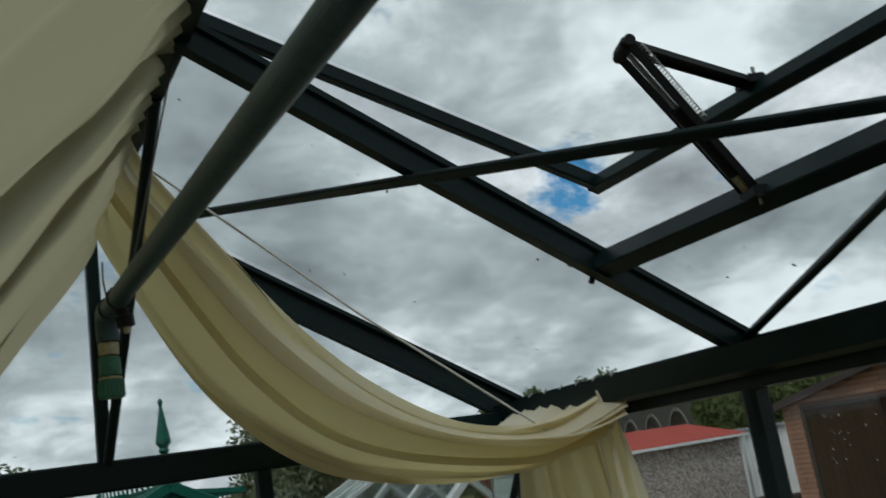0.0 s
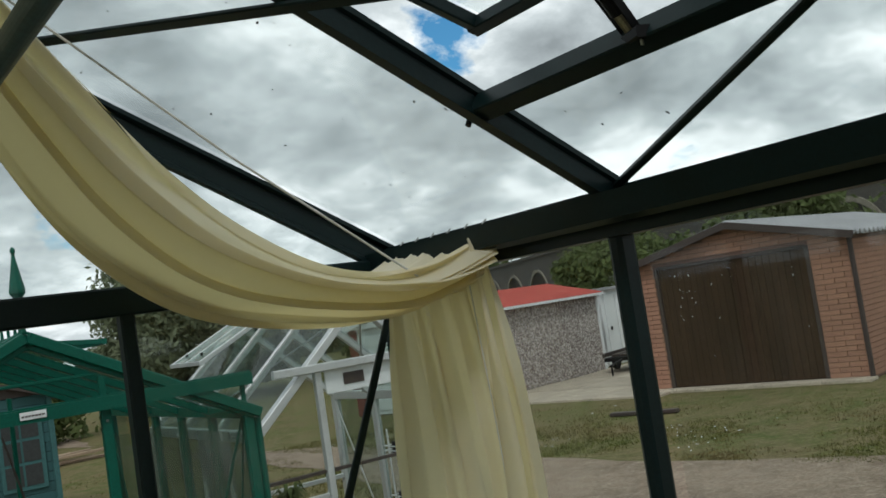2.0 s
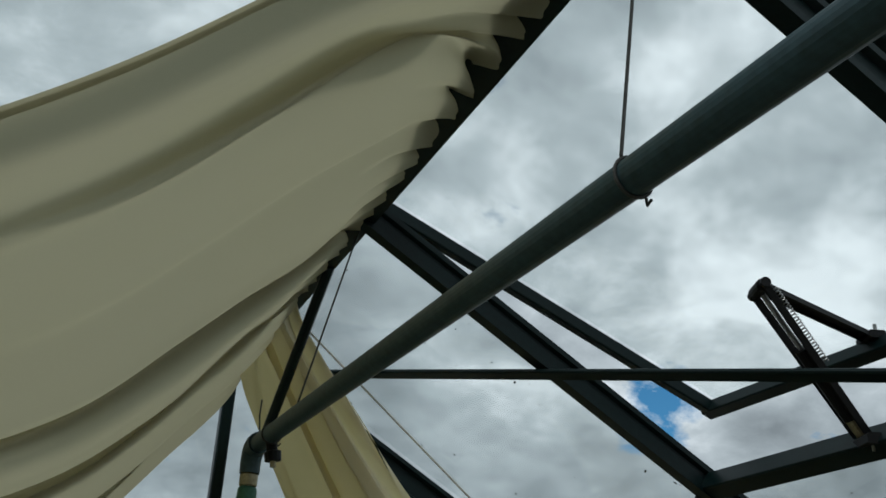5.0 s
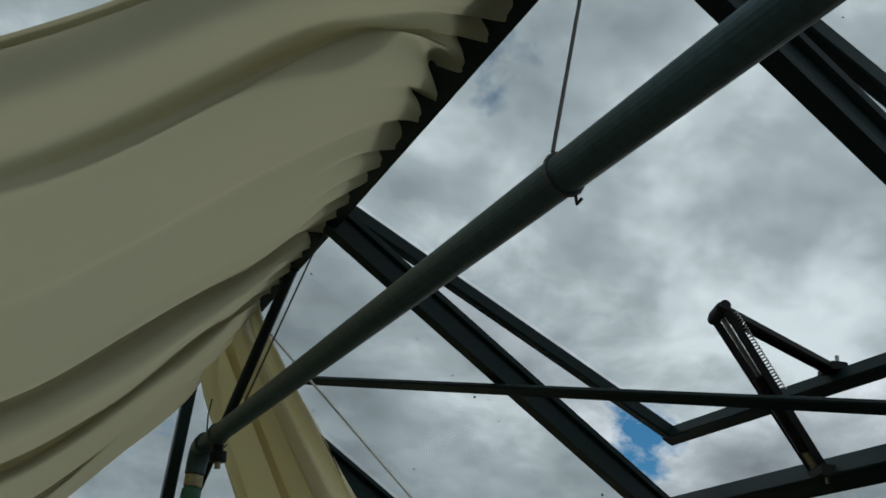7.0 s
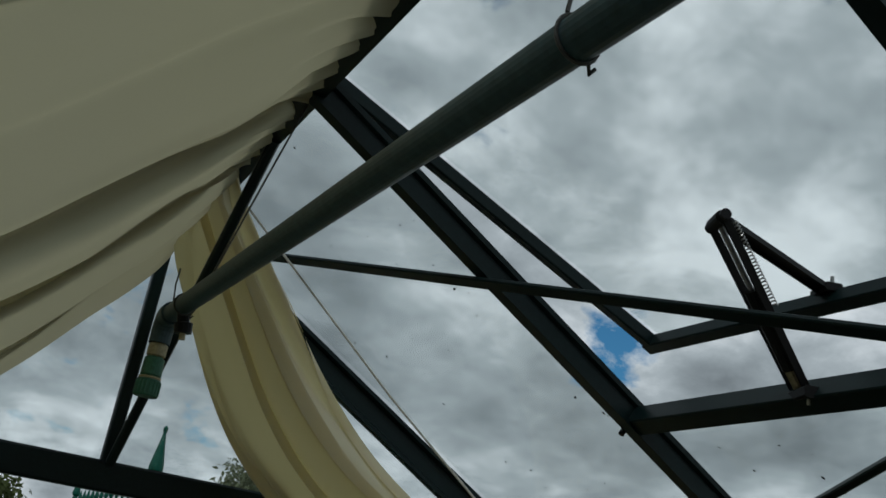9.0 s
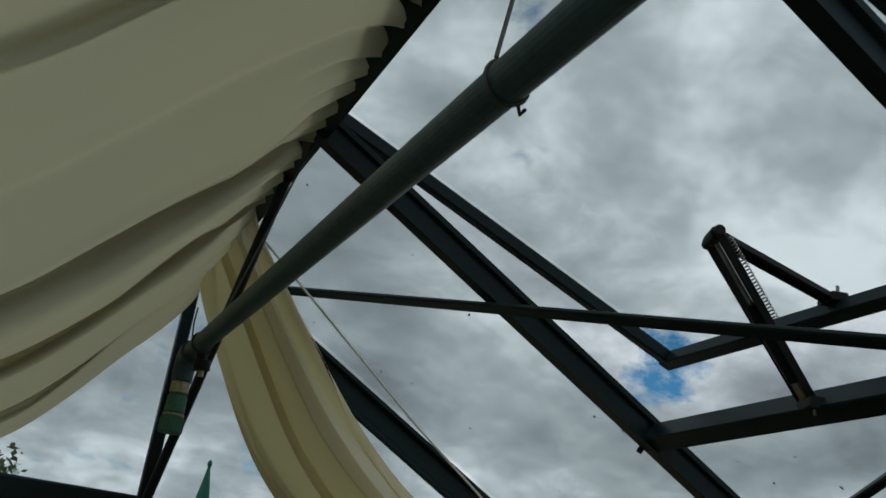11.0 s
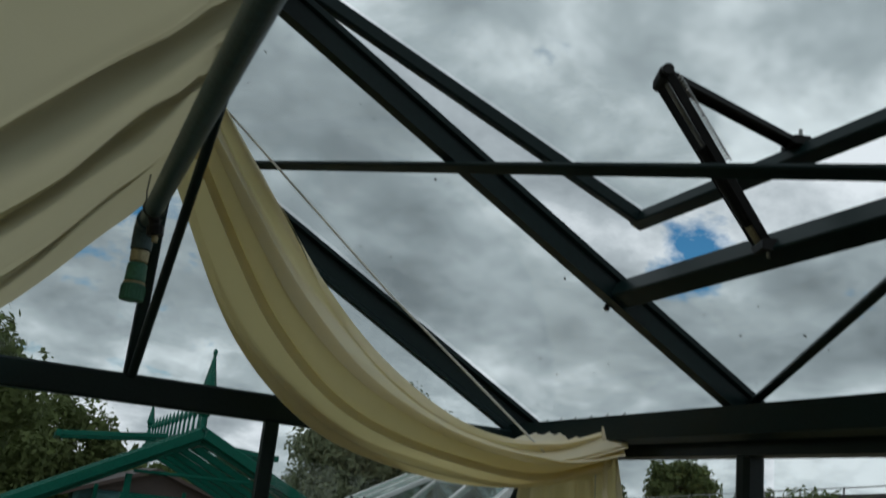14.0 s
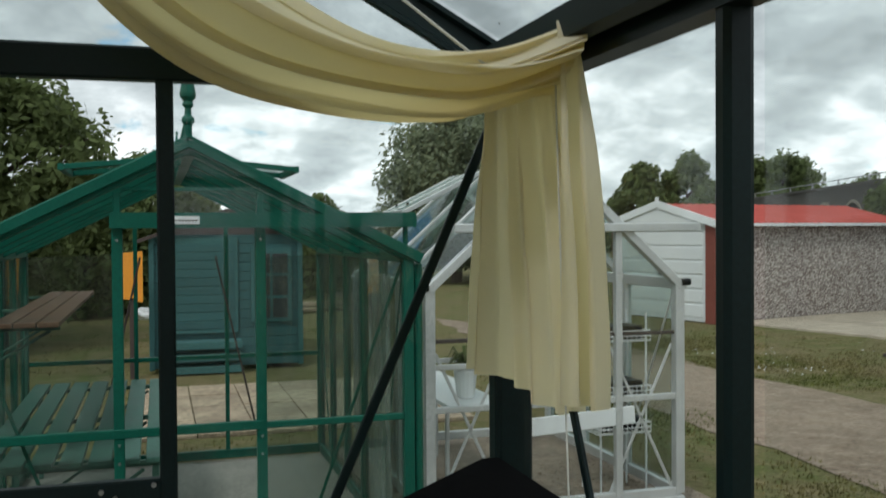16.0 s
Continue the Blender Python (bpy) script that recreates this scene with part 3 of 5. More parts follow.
# specks of dirt on the roof glass
bm = bmesh.new()
rnd = random.Random(11)
for k in range(150):
    x0, y0 = rnd.uniform(-1.2, -0.05), rnd.uniform(-2.9, -0.05)
    r = rnd.choice((0.0012, 0.0016, 0.002, 0.003))
    off = 0.010
    c = roof_r(x0, y0, off)
    if -2.04 < y0 < -0.96 and x0 < -0.33:
        continue
    ang = rnd.uniform(0, 3.14)
    ax = (Vector((math.cos(ang), math.sin(ang), 0)) - UP_R * UP_R.dot(Vector((math.cos(ang), math.sin(ang), 0)))).normalized()
    ay = UP_R.cross(ax)
    st = rnd.uniform(1, 2.6)
    vs = [bm.verts.new(c + ax * r * st * math.cos(a) + ay * r * math.sin(a)) for a in (0, 1.05, 2.1, 3.14, 4.2, 5.2)]
    tp = bm.verts.new(c + UP_R * r)
    bm.faces.new(vs[::-1])
    for i in range(6):
        bm.faces.new((vs[i], vs[(i + 1) % 6], tp))
part("dirt_specks", bm, M_BLACK, gh, "dead insects and dirt specks on the roof glass")["kind"] = "stuff"


# ---- automatic vent opener ----
def spring(p, q, r, turns, wire):
    m, n = axes_to(p, q), (Vector(q) - Vector(p)).length
    pts = []
    for i in range(turns * 8 + 1):
        a = i / 8 * 2 * math.pi
        pts.append(m @ Vector((r * math.cos(a), r * math.sin(a), n * i / (turns * 8))))
    return tube(pts, wire, 5)


def vent_opener():
    t = thing("vent_opener", "black automatic greenhouse vent opener with steel springs", "vent opener")
    base, apex, top = Vector((-0.405, -1.50, 2.262)), Vector((-0.645, -1.535, 2.490)), Vector((-0.289, -1.452, 2.489))
    side = Vector((0.02, 0.05, 0)).normalized()
    d = (apex - base)
    part("clamp", add_profile(bmesh.new(), base - side * 0.045 - Vector((0, 0, .012)), base + side * 0.05 - Vector((0, 0, .012)), rect(0.03, 0.02, 0.003)), M_BLACK, t)
    part("brass_nut", tube([base + d * 0.02, base + d * 0.14], 0.011, 10), M_BRASS, t)
    part("cylinder", tube([base + d * 0.13, base + d * 0.60], 0.0135, 12), M_BLACK, t)
    part("piston_rod", tube([base + d * 0.60, apex], 0.005, 8), M_STEEL, t)
    for s in (-1, 1):
        off = side * 0.021 * s
        part("lower_arm", add_profile(bmesh.new(), base + off, apex + off * 1.3, rect(0.016, 0.003, 0.001), side), M_BLACK, t)
        sp = off * 1.25 + Vector((0.016, 0, 0.004))
        part("spring", spring(base + d * 0.48 + sp, base + d * 0.97 + sp, 0.0052, 26, 0.0013), M_STEEL, t)
        part("pivot", tube([apex + off * 1.5 - side * 0.004, apex + off * 1.5 + side * 0.004], 0.0095, 12), M_BLACK, t)
    channel = [(-0.014, -0.006), (-0.011, -0.006), (-0.011, 0.002), (0.011, 0.002), (0.011, -0.006), (0.014, -0.006), (0.014, 0.005), (-0.014, 0.005)]
    part("upper_arm", add_profile(bmesh.new(), apex + Vector((0, 0, 0.006)), top, channel, (apex - base).normalized()), M_BLACK, t)
    part("pivot_cap", tube([apex - side * 0.024, apex - side * 0.021, apex + side * 0.021, apex + side * 0.024], [0.010, 0.0125, 0.0125, 0.010], 14), M_BLACK, t)
    for s in (-1, 1):
        part("rivet", tube([apex + side * 0.026 * s, apex + side * 0.031 * s], 0.006, 8), M_STEEL, t)
    part("cross_pin", tube([apex - side * 0.03, apex + side * 0.03], 0.004, 8), M_STEEL, t)
    part("clamp", add_profile(bmesh.new(), top - side * 0.03, top + side * 0.03, rect(0.034, 0.016, 0.003)), M_BLACK, t)
    for s in (-1, 1):
        part("wing_bolt", tube([top + side * 0.022 * s, top + side * 0.022 * s + Vector((0, 0, 0.022))], 0.004, 6), M_STEEL, t)
        part("wing_bolt", tube([base + side * 0.03 * s - Vector((0, 0, .02)), base + side * 0.03 * s - Vector((0, 0, .032))], 0.0035, 6), M_STEEL, t)


vent_opener()


# ---- hanging water pipe ----
def water_pipe():
    t = thing("water_pipe", "grey-green plastic watering pipe hung from the ridge by wires", "pipe")
    e0, e1 = Vector((-1.352, -0.80, 2.265)), Vector((-1.345, -3.3, 2.185))
    ax = (e1 - e0).normalized()
    part("pipe", tube([e0, e0.lerp(e1, .3), e0.lerp(e1, .6), e1], 0.0182, 24), M_PIPE, t, smooth=False)
    r = 0.0225
    bend = [e0 + ax * 0.03, e0 + ax * 0.005, e0 - ax * 0.010 + Vector((0, 0, -0.004)), e0 - ax * 0.020 + Vector((0, 0, -0.014)), e0 - ax * 0.025 + Vector((0, 0, -0.03)), e0 - ax * 0.025 + Vector((0, 0, -0.055))]
    part("elbow", tube(bend, [r, r, r * .98, r * .97, r * .95, r * .92], 20), M_PIPE, t)
    f = e0 - ax * 0.025
    dz = lambda z: f + Vector((0, 0, z))  # noqa: E731
    part("collar", tube([dz(-0.055), dz(-0.058), dz(-0.079), dz(-0.082)], [0.016, 0.0185, 0.0185, 0.016], 20), M_BRASS, t, "cream threaded collar")
    con = part("hose_connector", tube([dz(-0.082), dz(-0.086), dz(-0.118), dz(-0.122), dz(-0.126), dz(-0.128), dz(-0.158), dz(-0.160)],
                                      [0.015, 0.0195, 0.0205, 0.018, 0.018, 0.0225, 0.0235, 0.022], 24), M_HOSE, t, "green plastic hose connector")
    for k in range(20):
        a = k * math.pi / 10
        o = Vector((math.cos(a), math.sin(a), 0)) * 0.0228
        part("grip_rib", box(dz(-0.156) + o - Vector((.0016, .0016, 0)), dz(-0.131) + o + Vector((.0016, .0016, 0)), 0), M_HOSE, con)
    part("ring", tube([dz(-0.122), dz(-0.126)], 0.0215, 20), M_BRASS, con)
    s = e0 + ax * 0.115
    noz = part("sprinkler_nozzle", tube([s + Vector((0.004, 0, -0.014)), s + Vector((0.008, 0, -0.03)), s + Vector((0.009, 0, -0.032)), s + Vector((0.012, 0, -0.05))], [0.011, 0.011, 0.017, 0.016], 12), M_BLACK, t)
    part("tip", tube([s + Vector((0.012, 0, -0.05)), s + Vector((0.013, 0, -0.062))], 0.006, 10), M_BRASS, noz)
    for y in (-0.93, -2.14, -3.05):
        k = (y - e0.y) / (e1.y - e0.y)
        c = e0.lerp(e1, k)
        ring = [c + Vector((math.cos(a), 0, math.sin(a))) * 0.0198 for a in [i * math.pi / 10 for i in range(21)]]
        part("loop", tube(ring, 0.0018, 6), M_WIRE, t)
        up = Vector((RX + 0.03 if y == -0.93 else RX - 0.045, -1.0 if y == -0.93 else y + 0.03, RZ - 0.07))
        if y == -0.93:
            part("hanger", tube([c + Vector((0.0, -0.17, 0.018)), up], 0.0019, 6), M_WIRE, t)
        else:
            part("hanger", tube([c + Vector((-0.012, 0, 0.018)), c.lerp(up, .5) + Vector((.004, 0, 0)), up], 0.0019, 6), M_WIRE, t)
        part("twist", tube([c + Vector((0.012, 0.0, -0.018)), c + Vector((0.016, 0.004, -0.022)), c + Vector((0.020, 0.003, -0.016))], 0.0016, 6), M_WIRE, t)
    part("wire_end", tube([e0 + ax * 0.075 + Vector((-0.012, 0, 0.012)), e0 + ax * 0.075 + Vector((-0.016, 0, 0.045)), e0 + ax * 0.075 + Vector((-0.015, 0, 0.078))], 0.0016, 6), M_WIRE, t)
    part("end_valve", add_tube(tube([e1 + ax * -0.02, e1 + ax * 0.05], 0.024, 16), [e1 + ax * 0.03, e1 + ax * 0.03 + Vector((0.05, 0, -0.01))], 0.012, 10), M_BLACK, t)


water_pipe()


# ---- draped cloth ----
def catmull(pts, u):
    n = len(pts) - 1
    k = min(int(u * n), n - 1)
    t = u * n - k
    p0, p1, p2, p3 = (Vector(pts[max(0, min(n, k + d))]) for d in (-1, 0, 1, 2))
    return 0.5 * (2 * p1 + (p2 - p0) * t + (2 * p0 - 5 * p1 + 4 * p2 - p3) * t * t + (3 * p1 - p0 - 3 * p2 + p3) * t ** 3)


def cloth_mesh(name, surface, nu, nv, parent, mat=None, label=""):
    bm = bmesh.new()
    grid = [[bm.verts.new(surface(i / nu, j / nv)) for j in range(nv + 1)] for i in range(nu + 1)]
    for i in range(nu):
        for j in range(nv):
            bm.faces.new((grid[i][j], grid[i][j + 1], grid[i + 1][j + 1], grid[i + 1][j]))
    bm.normal_update()
    ob = part(name, bm, mat or M_CLOTH, parent, label, True)
    return ob


def wave(x, k):
    """Rounded folds of uneven width."""
    return math.sin(x + 0.7 * math.sin(x * 0.53 + k) + 0.35 * math.sin(x * 1.9 + 2 * k))


def pleat(x, k):
    """Folds with a sharp turn on one side and a slack belly on the other."""
    x = x + 0.8 * math.sin(x * 0.37 + k) + 0.4 * math.sin(x * 0.83 + 2.3 * k)
    return math.sin(x) + 0.42 * math.sin(2 * x + 0.9) + 0.16 * math.sin(3 * x + 1.4)


def canopy():
    t = thing("ceiling_drape", "cream fabric swagged under the roof, pleated along the ridge", "drape")
    far = [Vector((a, 0, b)) for a, b in ((RX + 0.005, 2.688), (-1.30, 2.575), (-1.41, 2.415), (-1.55, 2.235), (-1.72, 2.09), (-1.95, 2.0), (-2.25, 1.96), (LX + 0.05, 1.97))]
    near = [Vector((a, 0, b)) for a, b in ((RX + 0.005, 2.692), (-1.35, 2.655), (-1.47, 2.575), (-1.60, 2.465), (-1.78, 2.295), (-1.99, 2.15), (-2.25, 2.03), (LX + 0.05, 1.98))]

    def surf(u, v):
        y = -0.12 - 1.98 * v + 0.11 * u * v + 0.03 * u
        x, z = catmull(far, u).lerp(catmull(near, u), v ** 0.8).xz
        run = v * 1.94 + 0.16 * math.sin(u * 2.2) * (1 - v) - 0.12 * u + 0.05 * noise.noise(Vector((u * 2, v * 3, 8)))
        wide = run * (1.38 - 0.26 * run)
        broad = pleat(wide * 16.0, 1.3)
        mid = pleat(run * 33.0 + 1.1 * math.sin(u * 3), 0.7)
        tight = pleat(run * 84.0, 0.4)
        k = 0.031 * broad * min(1, u * 4) * (0.55 + 0.45 * math.cos(u * 2.2)) + 0.013 * mid * min(1, u * 9) * max(0, 1 - u * 1.3) + 0.010 * tight * max(0, 1 - u * 5)
        k += 0.016 * noise.noise(Vector((u * 4, v * 6, 0.3))) * min(1, u * 4)
        n = Vector((0.74, 0.0, -0.67))
        p = Vector((x, y, z)) + n * k
        p.y += 0.120 * pleat(wide * 16.0 + 1.4, 1.3) * min(1, u * 4) * max(0.3, 1 - u) * min(1, (1 - v) * 5)
        p.x += 0.010 * tight * max(0, 1 - u * 9)
        return p
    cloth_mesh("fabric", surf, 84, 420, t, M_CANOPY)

    def hem(u, v):
        p = surf(u, 1.0)
        q = surf(u, 0.985)
        return p.lerp(q, v * 0.5) + Vector((0.002, -0.001, -0.003 + 0.001 * v))
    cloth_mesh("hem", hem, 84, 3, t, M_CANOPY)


def swag():
    t = thing("corner_swag", "cream fabric swag draped from the ridge down to the eave corner", "drape")
    front = [(-1.265, -0.62, 2.70), (-1.205, -0.50, 2.655), (-1.04, -0.46, 2.465), (-0.86, -0.45, 2.255), (-0.68, -0.45, 2.10), (-0.46, -0.46, 1.985), (-0.24, -0.50, 1.965), (-0.04, -0.55, 2.035)]
    belly = [(-1.30, -0.34, 2.67), (-1.285, -0.31, 2.53), (-1.15, -0.30, 2.265), (-1.0, -0.30, 2.08), (-0.80, -0.31, 1.935), (-0.56, -0.33, 1.865), (-0.28, -0.40, 1.828), (-0.09, -0.47, 1.875)]
    rear = [(-1.28, -0.07, 2.69), (-1.22, -0.09, 2.58), (-1.07, -0.10, 2.37), (-0.90, -0.10, 2.17), (-0.70, -0.10, 2.02), (-0.46, -0.10, 1.95), (-0.22, -0.10, 1.975), (-0.06, -0.12, 2.045)]

    def surf(u, v):
        f, b, r = catmull(front, u), catmull(belly, u) + Vector((0.012, 0, 0.022)), catmull(rear, u)
        if v < 0.6:
            s = v / 0.6
            p = f.lerp(b, s) + Vector((-0.02, -0.11, 0.0)) * math.sin(s * math.pi)
        else:
            s = (v - 0.6) / 0.4
            p = b.lerp(r, s) + Vector((0, 0.0, -0.03)) * math.sin(s * math.pi)
        lean = 3.9 * math.sin(u * 2.3 + 0.3) + 2.6 * noise.noise(Vector((u * 2.5, v * 2.5, 4.0)))
        big = pleat(v * 24 + lean, 0.8)
        fold = pleat(v * 46 + 1.9 * lean, 2.0)
        env = math.sin(min(1, v * 9) * math.pi / 2)
        strong = 0.65 + 0.8 * noise.noise(Vector((u * 3.2, v * 5, 1.0)))
        k = 0.030 * big * env * (0.6 + 0.4 * math.sin(u * math.pi)) * (0.5 + strong * 0.7) + 0.011 * fold * env * strong
        gather = max(0.0, 1 - u * 5)
        k += 0.010 * gather * pleat(v * 74, 0.2)
        end = max(0.0, u * 5 - 4)
        k += 0.016 * end * pleat(v * 62, 1.2) * min(1, v * 9)
        s = min(1.0, max(0.0, (v - 0.48) / 0.24))
        n = Vector((-0.39, -0.85, -0.35)).lerp(Vector((-0.6, 0.57, -0.55)), s * s * (3 - 2 * s)).normalized()
        across = (b - f).normalized() if v < 0.6 else (r - b).normalized()
        lap = 0.034 * pleat(v * 24 + lean + 1.5, 0.8) * env * min(1, (1 - v) * 7) * (0.45 + 0.55 * math.sin(u * math.pi)) * (0.5 + strong * 0.6) * min(1, (1 - u) * 6 + 0.1)
        return p + n * k + across * lap
    cloth_mesh("fabric", surf, 150, 300, t)

    def heading(u, v):
        # the gathered end, hooked to the eave and spread in sharp pleats
        top = Vector((-0.046, -0.11 - 0.45 * v, 2.022 + 0.010 * math.sin(v * 5)))
        low = Vector((-0.40 + 0.13 * v, -0.13 - 0.37 * v, 1.972 - 0.010 * math.sin(v * 3)))
        p = top.lerp(low, u)
        p.z += 0.022 * pleat(v * 38 + 1.4 * u, 0.6) * (1 - 0.65 * u) * min(1, (1 - v) * 2.6) - 0.030 * math.sin(u * math.pi)
        p.y += 0.010 * pleat(v * 38 + 1.4 * u + 1.2, 0.6) * (1 - 0.7 * u)
        p.x -= 0.012 * max(0.0, pleat(v * 38, 0.6)) * (1 - u)
        return p
    cloth_mesh("heading", heading, 30, 220, t)

    def hem(u, v):
        a = surf(u, 0.0)
        return a.lerp(surf(u, 0.03), v) + Vector((0.004, -0.006, 0.008 - 0.010 * v))
    cloth_mesh("hem", hem, 90, 3, t)
    for k in range(6):
        y = -0.12 - k * 0.085
        part("hook", tube([(-0.036, y, EZ - 0.055), (-0.05, y, EZ - 0.03), (-0.043, y, EZ - 0.005), (-0.03, y, EZ + 0.006)], 0.0025, 6), M_STEEL, t)


def drop():
    t = thing("hanging_drape", "cream fabric tail hanging in folds at the greenhouse corner", "drape")

    def surf(u, v):
        # u: down, v: from the side wall round to the gable
        top = catmull([(-0.045, -0.56, 2.03), (-0.06, -0.44, 2.02), (-0.07, -0.32, 1.99), (-0.078, -0.20, 1.965), (-0.082, -0.08, 1.96)], v)
        bot = catmull([(-0.035, -0.615, 1.25), (-0.035, -0.49, 1.225), (-0.04, -0.36, 1.215), (-0.062, -0.22, 1.235), (-0.140, -0.10, 1.275)], v)
        p = top.lerp(bot, u)
        p.y -= 0.03 * math.sin(u * math.pi * 0.8) * (1 - v)
        fold = wave(v * 36 + 0.5 * math.sin(u * 3) + 0.7 * u, 0.3)
        fine = wave(v * 83 + 0.8 * u, 1.7)
        k = (0.012 + 0.017 * min(1, u * 2.2)) * fold + 0.006 * fine * (1 - 0.4 * u) + 0.006 * noise.noise(Vector((v * 8, u * 4, 2)))
        p += Vector((-0.75, 0.10, 0)) * (k + 0.012)
        p.y += 0.014 * wave(v * 36 + 0.5 * math.sin(u * 3) + 0.7 * u + 1.5, 0.3) * min(1, u * 3)
        p.z += 0.010 * math.sin(v * 11) * u
        return p
    cloth_mesh("fabric", surf, 90, 240, t)

    def fold(u, v):
        # the folded-back leading edge lies over the rest
        a, b = surf(u, 0.0), surf(u, 0.02 + (0.06 + 0.10 * u) * v)
        return Vector((min(a.x, b.x) - 0.030 - 0.014 * math.sin(v * math.pi), a.y + (b.y - a.y) * 0.9 - 0.006, b.z + 0.01 * u))
    cloth_mesh("folded_edge", fold, 60, 12, t)
    part("draw_string", tube([surf(0.04, 0.16) + Vector((-0.03, -0.01, 0)), surf(0.5, 0.16) + Vector((-0.035, -0.01, 0)), surf(1, 0.16) + Vector((-0.035, -0.01, -0.28))], 0.002, 6), M_CORD, t)


canopy()
swag()
drop()
cord = thing("cord", "thin white cord stretched from ridge to eave corner", "cord")
part("line", tube([(RX + 0.02, -0.48, RZ - 0.07), (-0.72, -0.495, 2.285), (-0.215, -0.50, 1.925)], 0.003, 6), M_CORD, cord)


# ---- things outside ----
def gh_frame(t, cx, hw, ye, yb, eave, apex, bays, mat, bar_w, pane_mat, foot=0.06):
    """Posts, rafters, ridge, eaves and panes of a small span-roof greenhouse, all parts of t."""
    pitch = (apex - eave) / hw
    for s in (-1, 1):
        up = Vector((s * pitch, 0, 1)).normalized()
        x0 = cx + s * hw
        part("eave_bar", bar((x0, ye, eave), (x0, yb, eave), bar_w * 1.3, bar_w * 1.5), mat, t)
        part("base_bar", bar((x0, ye, foot), (x0, yb, foot), bar_w, 0.06), mat, t)
        for k in range(bays + 1):
            y = ye + (yb - ye) * k / bays
            part("post", bar((x0, y, foot), (x0, y, eave), bar_w * (1.35 if k in (0, bays) else 1.1), bar_w * 1.35, (0, 1, 0)), mat, t)
            w = bar_w * (1.5 if k in (0, bays) else 0.85)
            part("rafter", bar((x0 + s * 0.03, y, eave - 0.03 * pitch), (cx, y, apex), w, bar_w * 1.1, up), mat, t)
            if k < bays:
                y1 = ye + (yb - ye) * (k + 1) / bays
                a, b = y + 0.01, y1 - 0.01
                for z0, z1 in ((foot + 0.03, eave * 0.52), (eave * 0.52, eave - 0.02)):
                    glass("wall_pane", [(x0, a, z0), (x0, b, z0), (x0, b, z1), (x0, a, z1)], t, pane_mat)
                glass("roof_pane", [(x0, a, eave + 0.012), (x0, b, eave + 0.012), (cx, b, apex + 0.012), (cx, a, apex + 0.012)], t, pane_mat)
        part("wall_brace", bar((x0 - s * 0.02, ye + 0.02, eave - 0.05), (x0 - s * 0.02, ye + (yb - ye) / bays, foot + 0.05), 0.016, 0.008, (1, 0, 0)), mat, t)
        part("wall_brace", bar((x0 - s * 0.02, yb - 0.02, eave - 0.05), (x0 - s * 0.02, yb - (yb - ye) / bays, foot + 0.05), 0.016, 0.008, (1, 0, 0)), mat, t)
    part("ridge", bar((cx, ye - 0.02, apex), (cx, yb + 0.02, apex), 0.05, 0.06), mat, t)
    for y in (ye, yb):
        part("gable_rail", bar((cx - hw, y, eave * 0.5), (cx + hw, y, eave * 0.5), bar_w * 0.8, bar_w * 0.8), mat, t)
        part("base_bar", bar((cx - hw, y, foot), (cx + hw, y, foot), bar_w, 0.06), mat, t)


